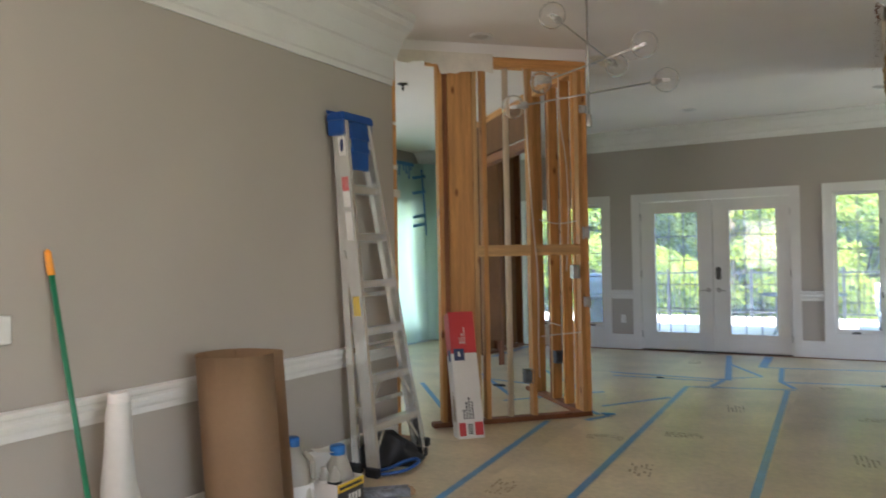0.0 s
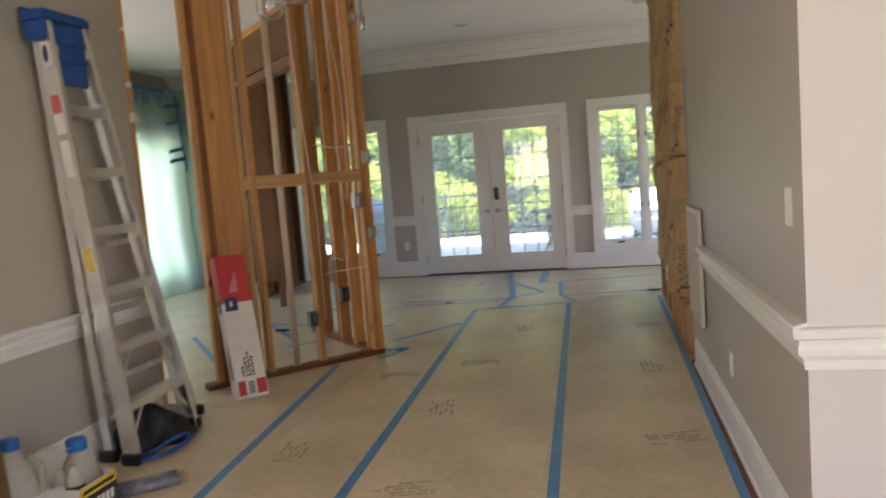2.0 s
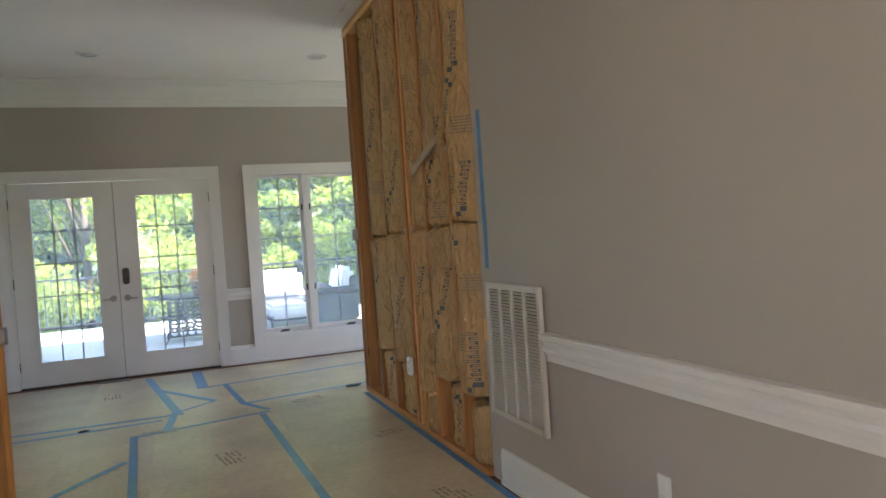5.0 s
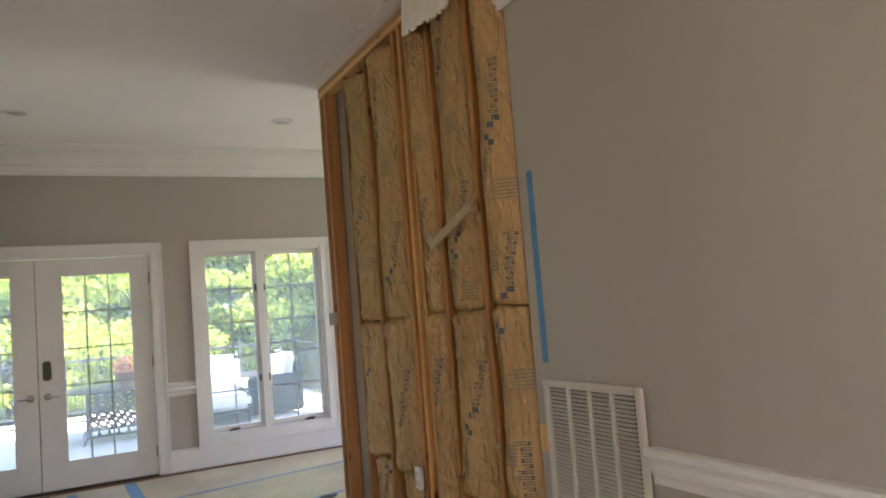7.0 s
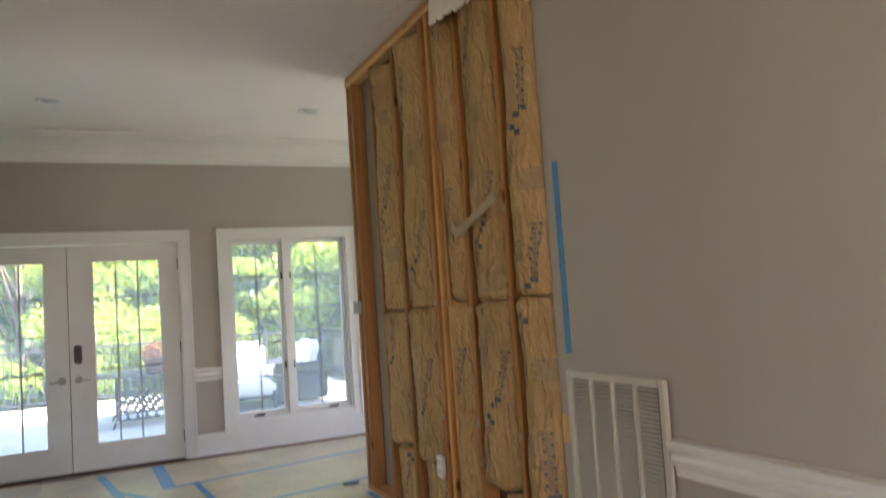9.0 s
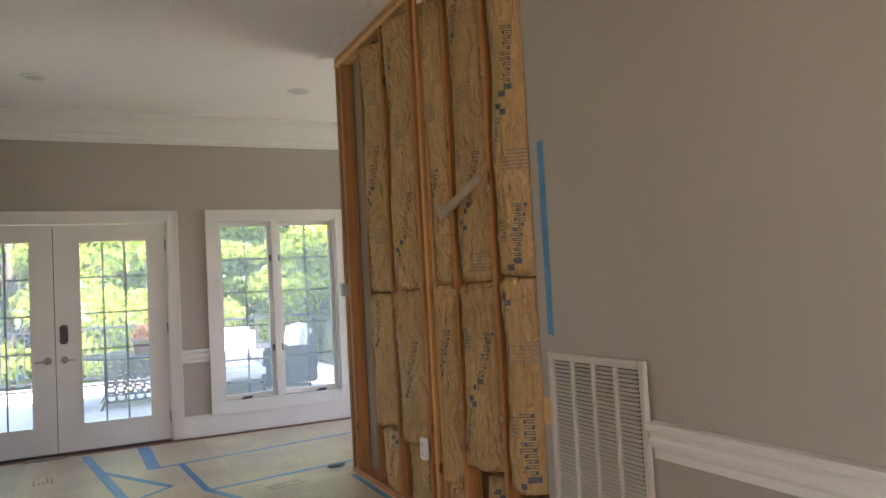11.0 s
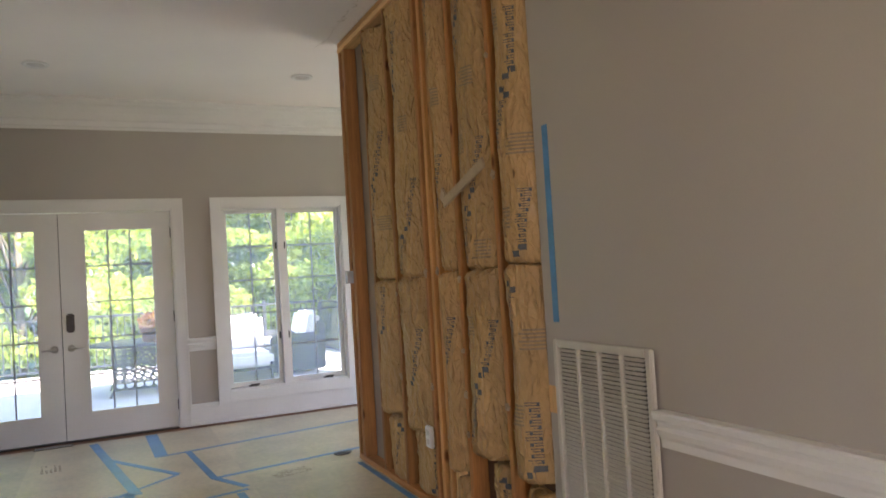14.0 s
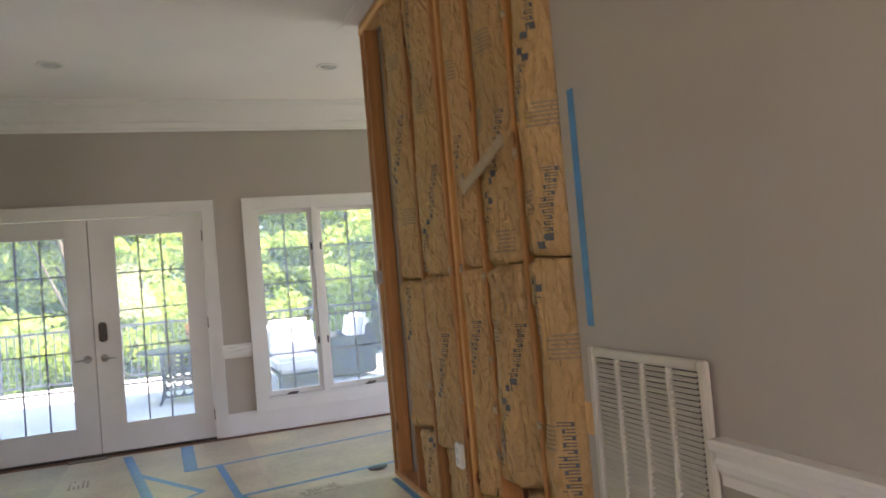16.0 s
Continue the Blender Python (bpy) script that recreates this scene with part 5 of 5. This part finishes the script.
part("print_block", bars, WHITE_CARD, jugbox, "pale bars of print")
box2 = boxes((bw + 0.0024, bw + 0.0034, -bl + 0.02, bl - 0.02, bh - 0.033, bh - 0.017))
part("print_block", box2, INK, jugbox, "dark bar of print")
for i, (x, y, s) in enumerate(((0.03, -0.065, 0.9), (-0.035, -0.07, 0.85))):
    t = thing("plastic_bottle", "clear plastic bottle standing in the open carton", "bottle", (-2.535 + x, 3.075 + y, 0.005), group="bottles in the carton")
    part("bottle_body", lumpy([(0, 0), (0.038 * s, 0), (0.04 * s, 0.02), (0.04 * s, 0.19 * s), (0.03 * s, 0.235 * s), (0.014, 0.26 * s), (0.014, 0.275 * s), (0, 0.276 * s)], 0.006, 20, i), CLEAR_FILM, t, "", True)
    part("bottle_label", turned([(0.0412 * s, 0.09), (0.0416 * s, 0.092), (0.0416 * s, 0.17), (0.0412 * s, 0.172)], 24), WHITE_CARD if i else INK, t, "printed wrap label", True)
leaflet = bmesh.new()
beam(leaflet, (-2.63, 3.0, 0.32), (-2.57, 3.13, 0.3), 0.1, 0.0015)
tagged(part("leaflet", leaflet, WHITE_CARD), "white printed leaflet lying over the bottles", "leaflet")
for i, (a, b) in enumerate((((-2.5, 3.24, 0.027), (-2.3, 3.42, 0.027)), ((-2.545, 3.29, 0.027), (-2.34, 3.46, 0.027)))):
    t = thing("caulk_tube", "grey printed caulk tube lying on the floor paper", "caulk tube", group="caulk tubes")
    bm = bmesh.new()
    rod(bm, a, b, 0.026, seg=20)
    part("tube_body", bm, material("grey_printed_tube", (0.16, 0.17, 0.2), 0.4, dark=0.5, light=1.8, scale=25, fine=90, bump=0), t, "", True)
    d = (Vector(b) - Vector(a)).normalized()
    bm = bmesh.new()
    rod(bm, b, Vector(b) + d * 0.006, 0.0265, seg=20)
    rod(bm, Vector(b) + d * 0.006, Vector(b) + d * 0.03, 0.016, seg=14)
    part("tube_cap", bm, CARD, t, "brown end cap", True)

sack = thing("black_bag", "slumped black cloth tool bag under the ladder", "bag", (-2.8, 3.93, 0))
part("bag_body", lumpy([(0, 0), (0.15, 0), (0.19, 0.03), (0.17, 0.1), (0.13, 0.16), (0.06, 0.2), (0, 0.19)], 0.11, 9, 3, 40), BLACK, sack, "", True)
strap_t = thing("blue_strap", "coiled blue strap on the floor paper", "strap")
tube("webbing", [(-2.74, 3.62, 0.012), (-2.62, 3.68, 0.02), (-2.54, 3.8, 0.035), (-2.55, 3.9, 0.06), (-2.62, 3.86, 0.05), (-2.66, 3.76, 0.03), (-2.72, 3.72, 0.012)], 0.011, BLUE_PLASTIC, strap_t)

# ---------------------------------------------------------------- ceiling fittings
chand = thing("chandelier", "nickel rod chandelier with six clear glass globes", "chandelier", (-1.53, 4.35, -0.02))
bm = bmesh.new()
rod(bm, (0, 0, 2.2), (0, 0, H), 0.0075)
part("stem", bm, NICKEL, chand, "", True)
part("canopy", turned([(0, H - 0.008), (0.06, H - 0.008), (0.062, H + 0.017), (0, H + 0.018)], 28), NICKEL, chand, "", True)
part("finial", turned([(0, 2.156), (0.017, 2.156), (0.018, 2.16), (0.018, 2.228), (0.014, 2.232), (0, 2.232)], 24), NICKEL, chand, "brushed nickel end weight", True)
for z, (dx, dy, dz) in ((2.68, (0.035, 0.48, -0.04)), (2.54, (0.41, -0.25, 0.0)), (2.362, (0.435, 0.15, 0.055))):
    d = Vector((dx, dy, dz))
    c = Vector((0, 0, z))
    bm = bmesh.new()
    rod(bm, c - d * 0.84, c + d * 0.84, 0.0055)
    bmesh.ops.create_icosphere(bm, subdivisions=2, radius=0.014, matrix=Matrix.Translation(c))
    arm = part("arm", bm, NICKEL, chand, "", True)
    for s in (-1, 1):
        e = c + d * 0.84 * s
        q = d.normalized() * s
        mt, _ = along(e, e + q)
        part("socket", turned([(0, -0.012), (0.018, -0.01), (0.022, 0.0), (0.022, 0.03), (0.012, 0.034), (0.012, 0.06), (0, 0.062)], 20, mt), NICKEL, arm, "", True)
        g = c + d * s * 1.02
        bm = bmesh.new()
        for r in (0.075, 0.0732):
            k = bmesh.ops.create_uvsphere(bm, u_segments=32, v_segments=18, radius=r, matrix=Matrix.Translation(g))
            if r < 0.074:
                bmesh.ops.reverse_faces(bm, faces=list({f for v in k["verts"] for f in v.link_faces}))
        o = part("globe", bm, GLOBE, arm, "clear glass globe", True)
        o.visible_shadow = False
        bm = turned([(0, 0.05), (0.007, 0.052), (0.013, 0.075), (0.012, 0.095), (0.0, 0.108)], 16, mt)
        part("bulb", bm, LENS, arm, "small unlit bulb", True)


def downlight(x, y):
    t = thing("ceiling_light", "unlit recessed ceiling light with white trim ring", "ceiling light", (x, y, H), group="recessed lights")
    part("trim_ring", turned([(0.062, -0.001), (0.092, -0.001), (0.094, -0.006), (0.088, -0.012), (0.064, -0.01), (0.062, -0.001)], 32), TRIM, t, "", True)
    part("lens", turned([(0, -0.002), (0.0615, -0.002), (0.0615, -0.005), (0, -0.006)], 32), LENS, t, "grey frosted lens", True)


for x, y in ((-2.6, 5.0), (-1.87, 9.0), (0.13, 8.93)):
    downlight(x, y)
hook = thing("sprinkler_head", "small dark sprinkler head on the ceiling", "sprinkler", (-3.95, 5.95, H))
part("escutcheon", turned([(0, -0.001), (0.05, -0.001), (0.05, -0.008), (0, -0.01)], 20), DARK_METAL, hook, "", True)
bm = bmesh.new()
rod(bm, (0, 0, -0.008), (0, 0, -0.07), 0.012, 0.008)
part("nozzle", bm, DARK_METAL, hook, "", True)

# ---------------------------------------------------------------- plastic sheeting over the far window
poly = thing("plastic_sheeting", "green-tinged plastic sheeting taped over a bright window", "plastic sheeting")
bm = bmesh.new()
ny, nz = 126, 40
grid = []
for j in range(nz + 1):
    v = j / nz
    row = []
    for i in range(ny + 1):
        u = i / ny
        s = 7.2 + 4.1 * u
        y = min(s, 10.05)
        ztop = 2.86 - 0.06 * math.sin(u * 9) ** 2 - 0.1 * max(0, (u - 0.6) * 2.5) ** 2
        z = 0.01 + (ztop - 0.01) * v
        x = -6.26 + 0.035 * math.sin(u * 46 + 1.2 * math.sin(v * 3)) * (0.4 + 0.6 * (1 - v)) + 0.03 * noise.noise(Vector((u * 9, v * 4, 1.3))) + 0.06 * (1 - v) ** 6
        row.append(bm.verts.new((x + max(0, s - 10.05), y + (0.025 * math.sin(s * 16) if s > 10.05 else 0), z)))
    grid.append(row)
for j in range(nz):
    for i in range(ny):
        bm.faces.new((grid[j][i], grid[j][i + 1], grid[j + 1][i + 1], grid[j + 1][i]))
part("sheet", bm, POLY, poly, "", True)
rnd = random.Random(31)
bm = bmesh.new()
beam(bm, (-6.225, 7.2, 2.84), (-6.225, 9.7, 2.8), 0.012, 0.05, (0, 0, 1))
part("tape_strip", bm, TAPE, poly, "blue tape along the top edge")
for i in range(9):
    y = 8.95 + i * 0.085
    bm = bmesh.new()
    beam(bm, (-6.215, y, 2.83), (-6.21, y + rnd.uniform(-0.05, 0.05), 2.83 - rnd.uniform(0.12, 0.26)), 0.035, 0.004, (1, 0, 0))
    part("tape_strip", bm, TAPE, poly)
for z in (2.62, 2.38, 2.0, 1.86):
    bm = bmesh.new()
    beam(bm, (-6.2, 9.62, z - 0.03), (-6.2, 10.0, z + 0.03), 0.006, 0.05, (0, 0, 1))
    part("tape_strip", bm, TAPE, poly)
bm = bmesh.new()
beam(bm, (-6.205, 9.9, 2.75), (-6.205, 10.02, 1.7), 0.05, 0.005, (1, 0, 0))
part("tape_strip", bm, TAPE, poly)

# scraps on the floor
for i, (x, y, r) in enumerate(((0.1, 8.2, 0.05), (-3.35, 6.75, 0.05), (-1.95, 5.92, 0.04), (-2.0, 7.9, 0.03))):
    bm = bmesh.new()
    bmesh.ops.create_icosphere(bm, subdivisions=2, radius=r, matrix=Matrix.Translation((x, y, r * 0.22)) @ Matrix.Diagonal((1.6, 0.8, 0.24, 1)))
    for v in bm.verts:
        v.co.x += noise.noise(v.co * 40) * 0.02
        v.co.y += noise.noise(v.co * 40 + Vector((5, 5, 5))) * 0.02
        v.co.z = max(0.0005, v.co.z)
    tagged(part("tape_scrap", bm, BOX_BLUE if i == 0 else TAPE if i == 2 else BLACK), "crumpled scrap of tape on the floor paper", "scrap", group="floor scraps")


# ---------------------------------------------------------------- outside
setting(part("ground", boxes((-400, 400, -300, 700, -1.4, -0.9)), GRASS), "green lawn falling away behind the deck", "ground")
patio = setting(part("patio", boxes((-11, 2.6, YN + 0.165, 17.6, -0.35, -0.13)), PATIO), "pale sunlit patio deck", "patio")
# unseen reflector slab, added to brighten the sheeted west window
setting(part("patio_west", boxes((-11, -6.65, 3, YN + 0.16, -0.35, -0.13)), PATIO), "unseen pale slab added to bounce light to the west window", "patio")
setting(part("house_wall", boxes((-11, -6.6, YN, YN + 0.16, -0.3, 3.2), (3.75, 8, YN, YN + 0.16, -0.3, 3.2)), STUCCO), "pale outside wall of the house", "wall")


# unseen upper walls and slab, added so their shadow covers the near patio
setting(part("house_upper_wall", boxes((-6.6, 3.75, YN, YN + 0.16, H + 0.141, 5.0), (-6.6, 3.75, 4.2, 4.36, H + 0.141, 5.0), (-6.6, -6.44, 4.36, YN, H + 0.141, 5.0), (3.59, 3.75, 4.36, YN, H + 0.141, 5.0)), STUCCO), "unseen upper storey wall, assumed, to shade the near patio", "wall")
setting(part("house_roof", boxes((-6.9, 4.05, 3.9, YN + 0.46, 5.001, 5.15)), STUCCO), "unseen roof slab, assumed, to shade the near patio", "roof")


def railing(p0, p1, label):
    t = thing("deck_railing", label, "railing", group="deck railings")
    a, b = Vector((*p0, 0)), Vector((*p1, 0))
    n = (b - a).length
    m, _ = along(a, b)
    for z, h in ((0.86, 0.045), (-0.03, 0.035)):
        bm = bmesh.new()
        beam(bm, a + Vector((0, 0, z)), b + Vector((0, 0, z)), 0.05, h, bevel=0.006)
        part("rail", bm, IRON, t)
    k = int(n / 0.12)
    me = None
    for i in range(k + 1):
        p = a.lerp(b, i / k)
        post = i % 15 == 0
        if post:
            part("post", boxes((p.x - 0.035, p.x + 0.035, p.y - 0.035, p.y + 0.035, -0.13, 0.95), bevel=0.006), IRON, t)
            continue
        if me is None:
            me = part("baluster", boxes((-0.009, 0.009, -0.009, 0.009, 0, 0.86)), IRON, t)
            me.location = (p.x, p.y, -0.02)
            me = me.data
        else:
            o = new("baluster", me)
            o.parent = t
            o.location = (p.x, p.y, -0.02)


railing((-9.5, 17.4), (2.4, 17.4), "black metal deck railing before the trees")
railing((2.4, 17.2), (2.4, 11.6), "black metal deck railing along the patio side")

# cast iron table with a flower pot
table = thing("patio_table", "dark ornate cast metal patio table", "table", (-1.05, 14.1, -0.13))
part("tabletop", turned([(0, 0.68), (0.7, 0.68), (0.72, 0.695), (0.7, 0.71), (0, 0.712)], 40), IRON, table, "", True)
for s in (-1, 1):
    for ax in (0, 1):
        bm = bmesh.new()
        for i in range(6):
            for j in range(4):
                bmesh.ops.create_circle(bm, segments=10, radius=0.05, matrix=Matrix.Translation((-0.3 + i * 0.12, 0, 0.16 + j * 0.13)) @ pose(0, 0, 0, 90, 0, 0))
        r = bmesh.ops.extrude_edge_only(bm, edges=bm.edges[:])
        for v in [g for g in r["geom"] if isinstance(g, bmesh.types.BMVert)]:
            c = Vector((round((v.co.x + 0.3) / 0.12) * 0.12 - 0.3, 0, round((v.co.z - 0.16) / 0.13) * 0.13 + 0.16))
            v.co = c + (v.co - c) * 1.55
        for z in (0.1, 0.62):
            box(bm, -0.37, 0.37, -0.012, 0.012, z - 0.012, z + 0.012)
        for x in (-0.37, 0.37):
            box(bm, x - 0.014, x + 0.014, -0.014, 0.014, 0.08, 0.66)
        bmesh.ops.solidify(bm, geom=bm.faces[:], thickness=0.012)
        o = part("lattice_panel", bm, IRON, table)
        o.matrix_basis = pose(0, 0, 0, 0, 0, 90 * ax) @ Matrix.Translation((0, 0.37 * s, 0))
for x in (-0.37, 0.37):
    for y in (-0.37, 0.37):
        bm = bmesh.new()
        rod(bm, (x, y, 0.12), (x * 1.16, y * 1.16, 0.0), 0.022, 0.014)
        part("leg", bm, IRON, table)
pot = thing("flower_pot", "terracotta flower pot on the patio table", "flower pot", (-0.92, 13.75, 0.584))
part("pot", turned([(0, 0), (0.12, 0), (0.155, 0.19), (0.17, 0.19), (0.17, 0.23), (0.145, 0.23), (0.14, 0.19), (0, 0.19)], 24), TERRACOTTA, pot, "", True)


def leaf_cloud(blobs, n, size, seed):
    """Many small pointed leaves scattered over the shells of the blobs (x, y, z, radius, squash)."""
    rnd = np.random.default_rng(seed)
    blobs = np.array(blobs, float)
    wgt = blobs[:, 3] ** 2
    pick = rnd.choice(len(blobs), n, p=wgt / wgt.sum())
    d = rnd.normal(size=(n, 3))
    d /= np.linalg.norm(d, axis=1)[:, None]
    r = blobs[pick, 3] * rnd.uniform(0.55, 1.08, n)
    c = blobs[pick, :3] + d * r[:, None] * np.stack([np.ones(n), np.ones(n), blobs[pick, 4]], 1)
    nrm = d * 0.5 + rnd.normal(size=(n, 3)) * 0.6 + np.array((0, 0, 0.5))
    nrm /= np.linalg.norm(nrm, axis=1)[:, None]
    a = np.cross(nrm, rnd.normal(size=(n, 3)))
    a /= np.linalg.norm(a, axis=1)[:, None]
    b = np.cross(nrm, a)
    s = size * rnd.uniform(0.6, 1.4, n)[:, None]
    verts = np.stack([c - a * s, c + b * s * 0.45 + nrm * s * 0.12, c + a * s, c - b * s * 0.45 + nrm * s * 0.12], 1).reshape(-1, 3)
    faces = np.arange(n * 4).reshape(-1, 4)
    me = bpy.data.meshes.new("leaves")
    me.from_pydata(verts.tolist(), [], faces.tolist())
    return me


flowers = new("flowers", leaf_cloud([(0, 0, 0.3, 0.16, 0.7)], 260, 0.04, 4))
flowers.data.materials.append(ORANGE)
flowers.parent = pot
flowers["label"] = "orange flowers in the pot"


def sofa_box(bm, x0, x1, y0, y1, z0, z1, b=0.03):
    return box(bm, x0, x1, y0, y1, z0, z1, b)


sofa = thing("patio_sofa", "dark grey wicker patio sofa with white cushions", "sofa", (1.14, 14.75, -0.13), -90)
part("base", boxes((-0.6, 0.6, -0.34, 0.42, 0.05, 0.36), bevel=0.02), WICKER, sofa)
for x in (-0.66, 0.66):
    part("armrest", boxes((x - 0.09, x + 0.09, -0.37, 0.45, 0.05, 0.62), bevel=0.03), WICKER, sofa)
part("backrest", boxes((-0.6, 0.6, 0.36, 0.5, 0.3, 0.78), bevel=0.03), WICKER, sofa)
for x in (-0.3, 0.3):
    part("seat_cushion", boxes((x - 0.285, x + 0.285, -0.33, 0.34, 0.36, 0.52), bevel=0.05), CUSHION_WHITE, sofa)
    o = part("back_cushion", boxes((x - 0.28, x + 0.28, -0.09, 0.09, 0, 0.45), bevel=0.07), CUSHION_WHITE, sofa)
    o.matrix_basis = pose(0, 0.28, 0.5, -12, 0, 0)
chaise = thing("patio_lounge", "white cushioned lounge on a dark frame", "lounge chair", (0.42, 14.25, -0.13))
part("lounge_frame", boxes((-0.33, 0.33, -0.45, 0.95, 0.16, 0.2), bevel=0.008), IRON, chaise)
for x in (-0.3, 0.3):
    for y in (-0.4, 0.9):
        part("leg", boxes((x - 0.016, x + 0.016, y - 0.016, y + 0.016, 0, 0.16)), IRON, chaise)
part("seat_cushion", boxes((-0.33, 0.33, -0.47, 0.6, 0.2, 0.42), bevel=0.06), CUSHION_WHITE, chaise)
part("back_cushion", boxes((-0.36, 0.4, 0.62, 0.92, 0.2, 0.95), bevel=0.09), CUSHION_WHITE, chaise)

grill = thing("patio_grill", "dark covered barbecue grill on the patio", "grill", (-4.4, 13.3, -0.13))
part("cart", boxes((-0.3, 0.3, -0.22, 0.22, 0.08, 0.75), bevel=0.02), IRON, grill)
hood = bmesh.new()
rod(hood, (-0.33, 0, 0.85), (0.33, 0, 0.85), 0.26, seg=24)
part("hood", hood, material("grey_blue_hood", (0.13, 0.17, 0.22), 0.35, 0.5, scale=8), grill, "", True)
part("shelf", boxes((0.3, 0.6, -0.2, 0.2, 0.72, 0.76), bevel=0.008), IRON, grill)
for x in (-0.26, 0.26):
    for y in (-0.18, 0.18):
        bm = bmesh.new()
        rod(bm, (x - 0.02, y, 0.06), (x + 0.02, y, 0.06), 0.06, seg=16)
        part("wheel", bm, BLACK, grill)
chair = thing("patio_chair", "black metal patio chair with pale cushion", "chair", (-3.75, 13.9, -0.13), 20)
for x in (-0.25, 0.25):
    for y, h in ((-0.25, 0.6), (0.25, 0.92)):
        bm = bmesh.new()
        rod(bm, (x, y, 0), (x, y, h), 0.014)
        part("leg", bm, IRON, chair)
    bm = bmesh.new()
    rod(bm, (x, -0.27, 0.6), (x, 0.27, 0.63), 0.018)
    part("armrest", bm, IRON, chair)
part("seat", boxes((-0.25, 0.25, -0.25, 0.25, 0.36, 0.46), bevel=0.03), CUSHION_WHITE, chair)
part("backrest", boxes((-0.25, 0.25, 0.22, 0.27, 0.5, 0.95), bevel=0.02), IRON, chair)


def tree(x, y, h, spread_r, seed, mat, n=20000, base=-0.9):
    rnd = random.Random(seed)
    t = thing("tree", "leafy broad-crowned garden tree beyond the railing", "tree", (x, y, base), group="garden trees")
    bm = bmesh.new()
    top = Vector((rnd.uniform(-0.3, 0.3), rnd.uniform(-0.3, 0.3), h * 0.6))
    rod(bm, (0, 0, 0), top, 0.11, 0.05, 10)
    blobs = []
    for i in range(16):
        a = rnd.uniform(0, 2 * math.pi)
        u = rnd.uniform(0.25, 1.0)
        r = spread_r * rnd.uniform(0.35, 1.0) * (1.1 - 0.5 * u)
        tip = Vector((r * math.cos(a), r * math.sin(a), h * (0.16 + 0.8 * u)))
        st = top * min(1.0, max(0.15, u - 0.2))
        rod(bm, st, tip, 0.045, 0.012, 6)
        for k in range(4):
            q = tip + Vector((rnd.uniform(-0.8, 0.8), rnd.uniform(-0.8, 0.8), rnd.uniform(-0.6, 0.6)))
            blobs.append((*q, rnd.uniform(0.35, 0.8), rnd.uniform(0.45, 0.8)))
    part("trunk", bm, BARK, t, "", True)
    crown = new("crown", leaf_cloud(blobs, n, 0.11, seed))
    crown.data.materials.append(mat)
    crown.parent = t
    return t


for i, (x, y, h, r) in enumerate(((-9.5, 20.5, 6.5, 2.6), (-6.4, 21.5, 7.5, 2.8), (-3.2, 20.8, 6.8, 2.7), (-0.2, 22.5, 7.8, 3.0), (2.8, 21.2, 6.6, 2.7), (5.6, 20.4, 7.2, 2.8), (8.6, 21.5, 7.0, 2.8), (5.2, 16.0, 6.0, 2.0))):
    tree(x, y, h, r, 40 + i, LEAF if i % 3 else LEAF_DEEP)
tree(-9.6, 8.4, 5.0, 2.2, 71, LEAF, 6000)
tree(-9.4, 11.2, 5.4, 2.2, 72, LEAF_DEEP, 6000)
rnd = random.Random(5)
hedge = [(rnd.uniform(-22, 22), rnd.uniform(25.5, 29), rnd.uniform(-0.6, 8.5), rnd.uniform(1.0, 1.9), 0.8) for _ in range(420)]
woods = new("far_woods", leaf_cloud(hedge, 110000, 0.26, 9))
woods.data.materials.append(LEAF_DEEP)
tagged(woods, "dense green woodland beyond the garden", "woods", kind="stuff")
low = [(rnd.uniform(-12, 9), rnd.uniform(18.2, 19.6), rnd.uniform(-0.7, 1.5), rnd.uniform(0.4, 0.75), 0.7) for _ in range(130)]
shrubs = new("shrubbery", leaf_cloud(low, 36000, 0.085, 10))
shrubs.data.materials.append(LEAF)
tagged(shrubs, "bushy green shrubs behind the deck railing", "shrubs", kind="stuff")
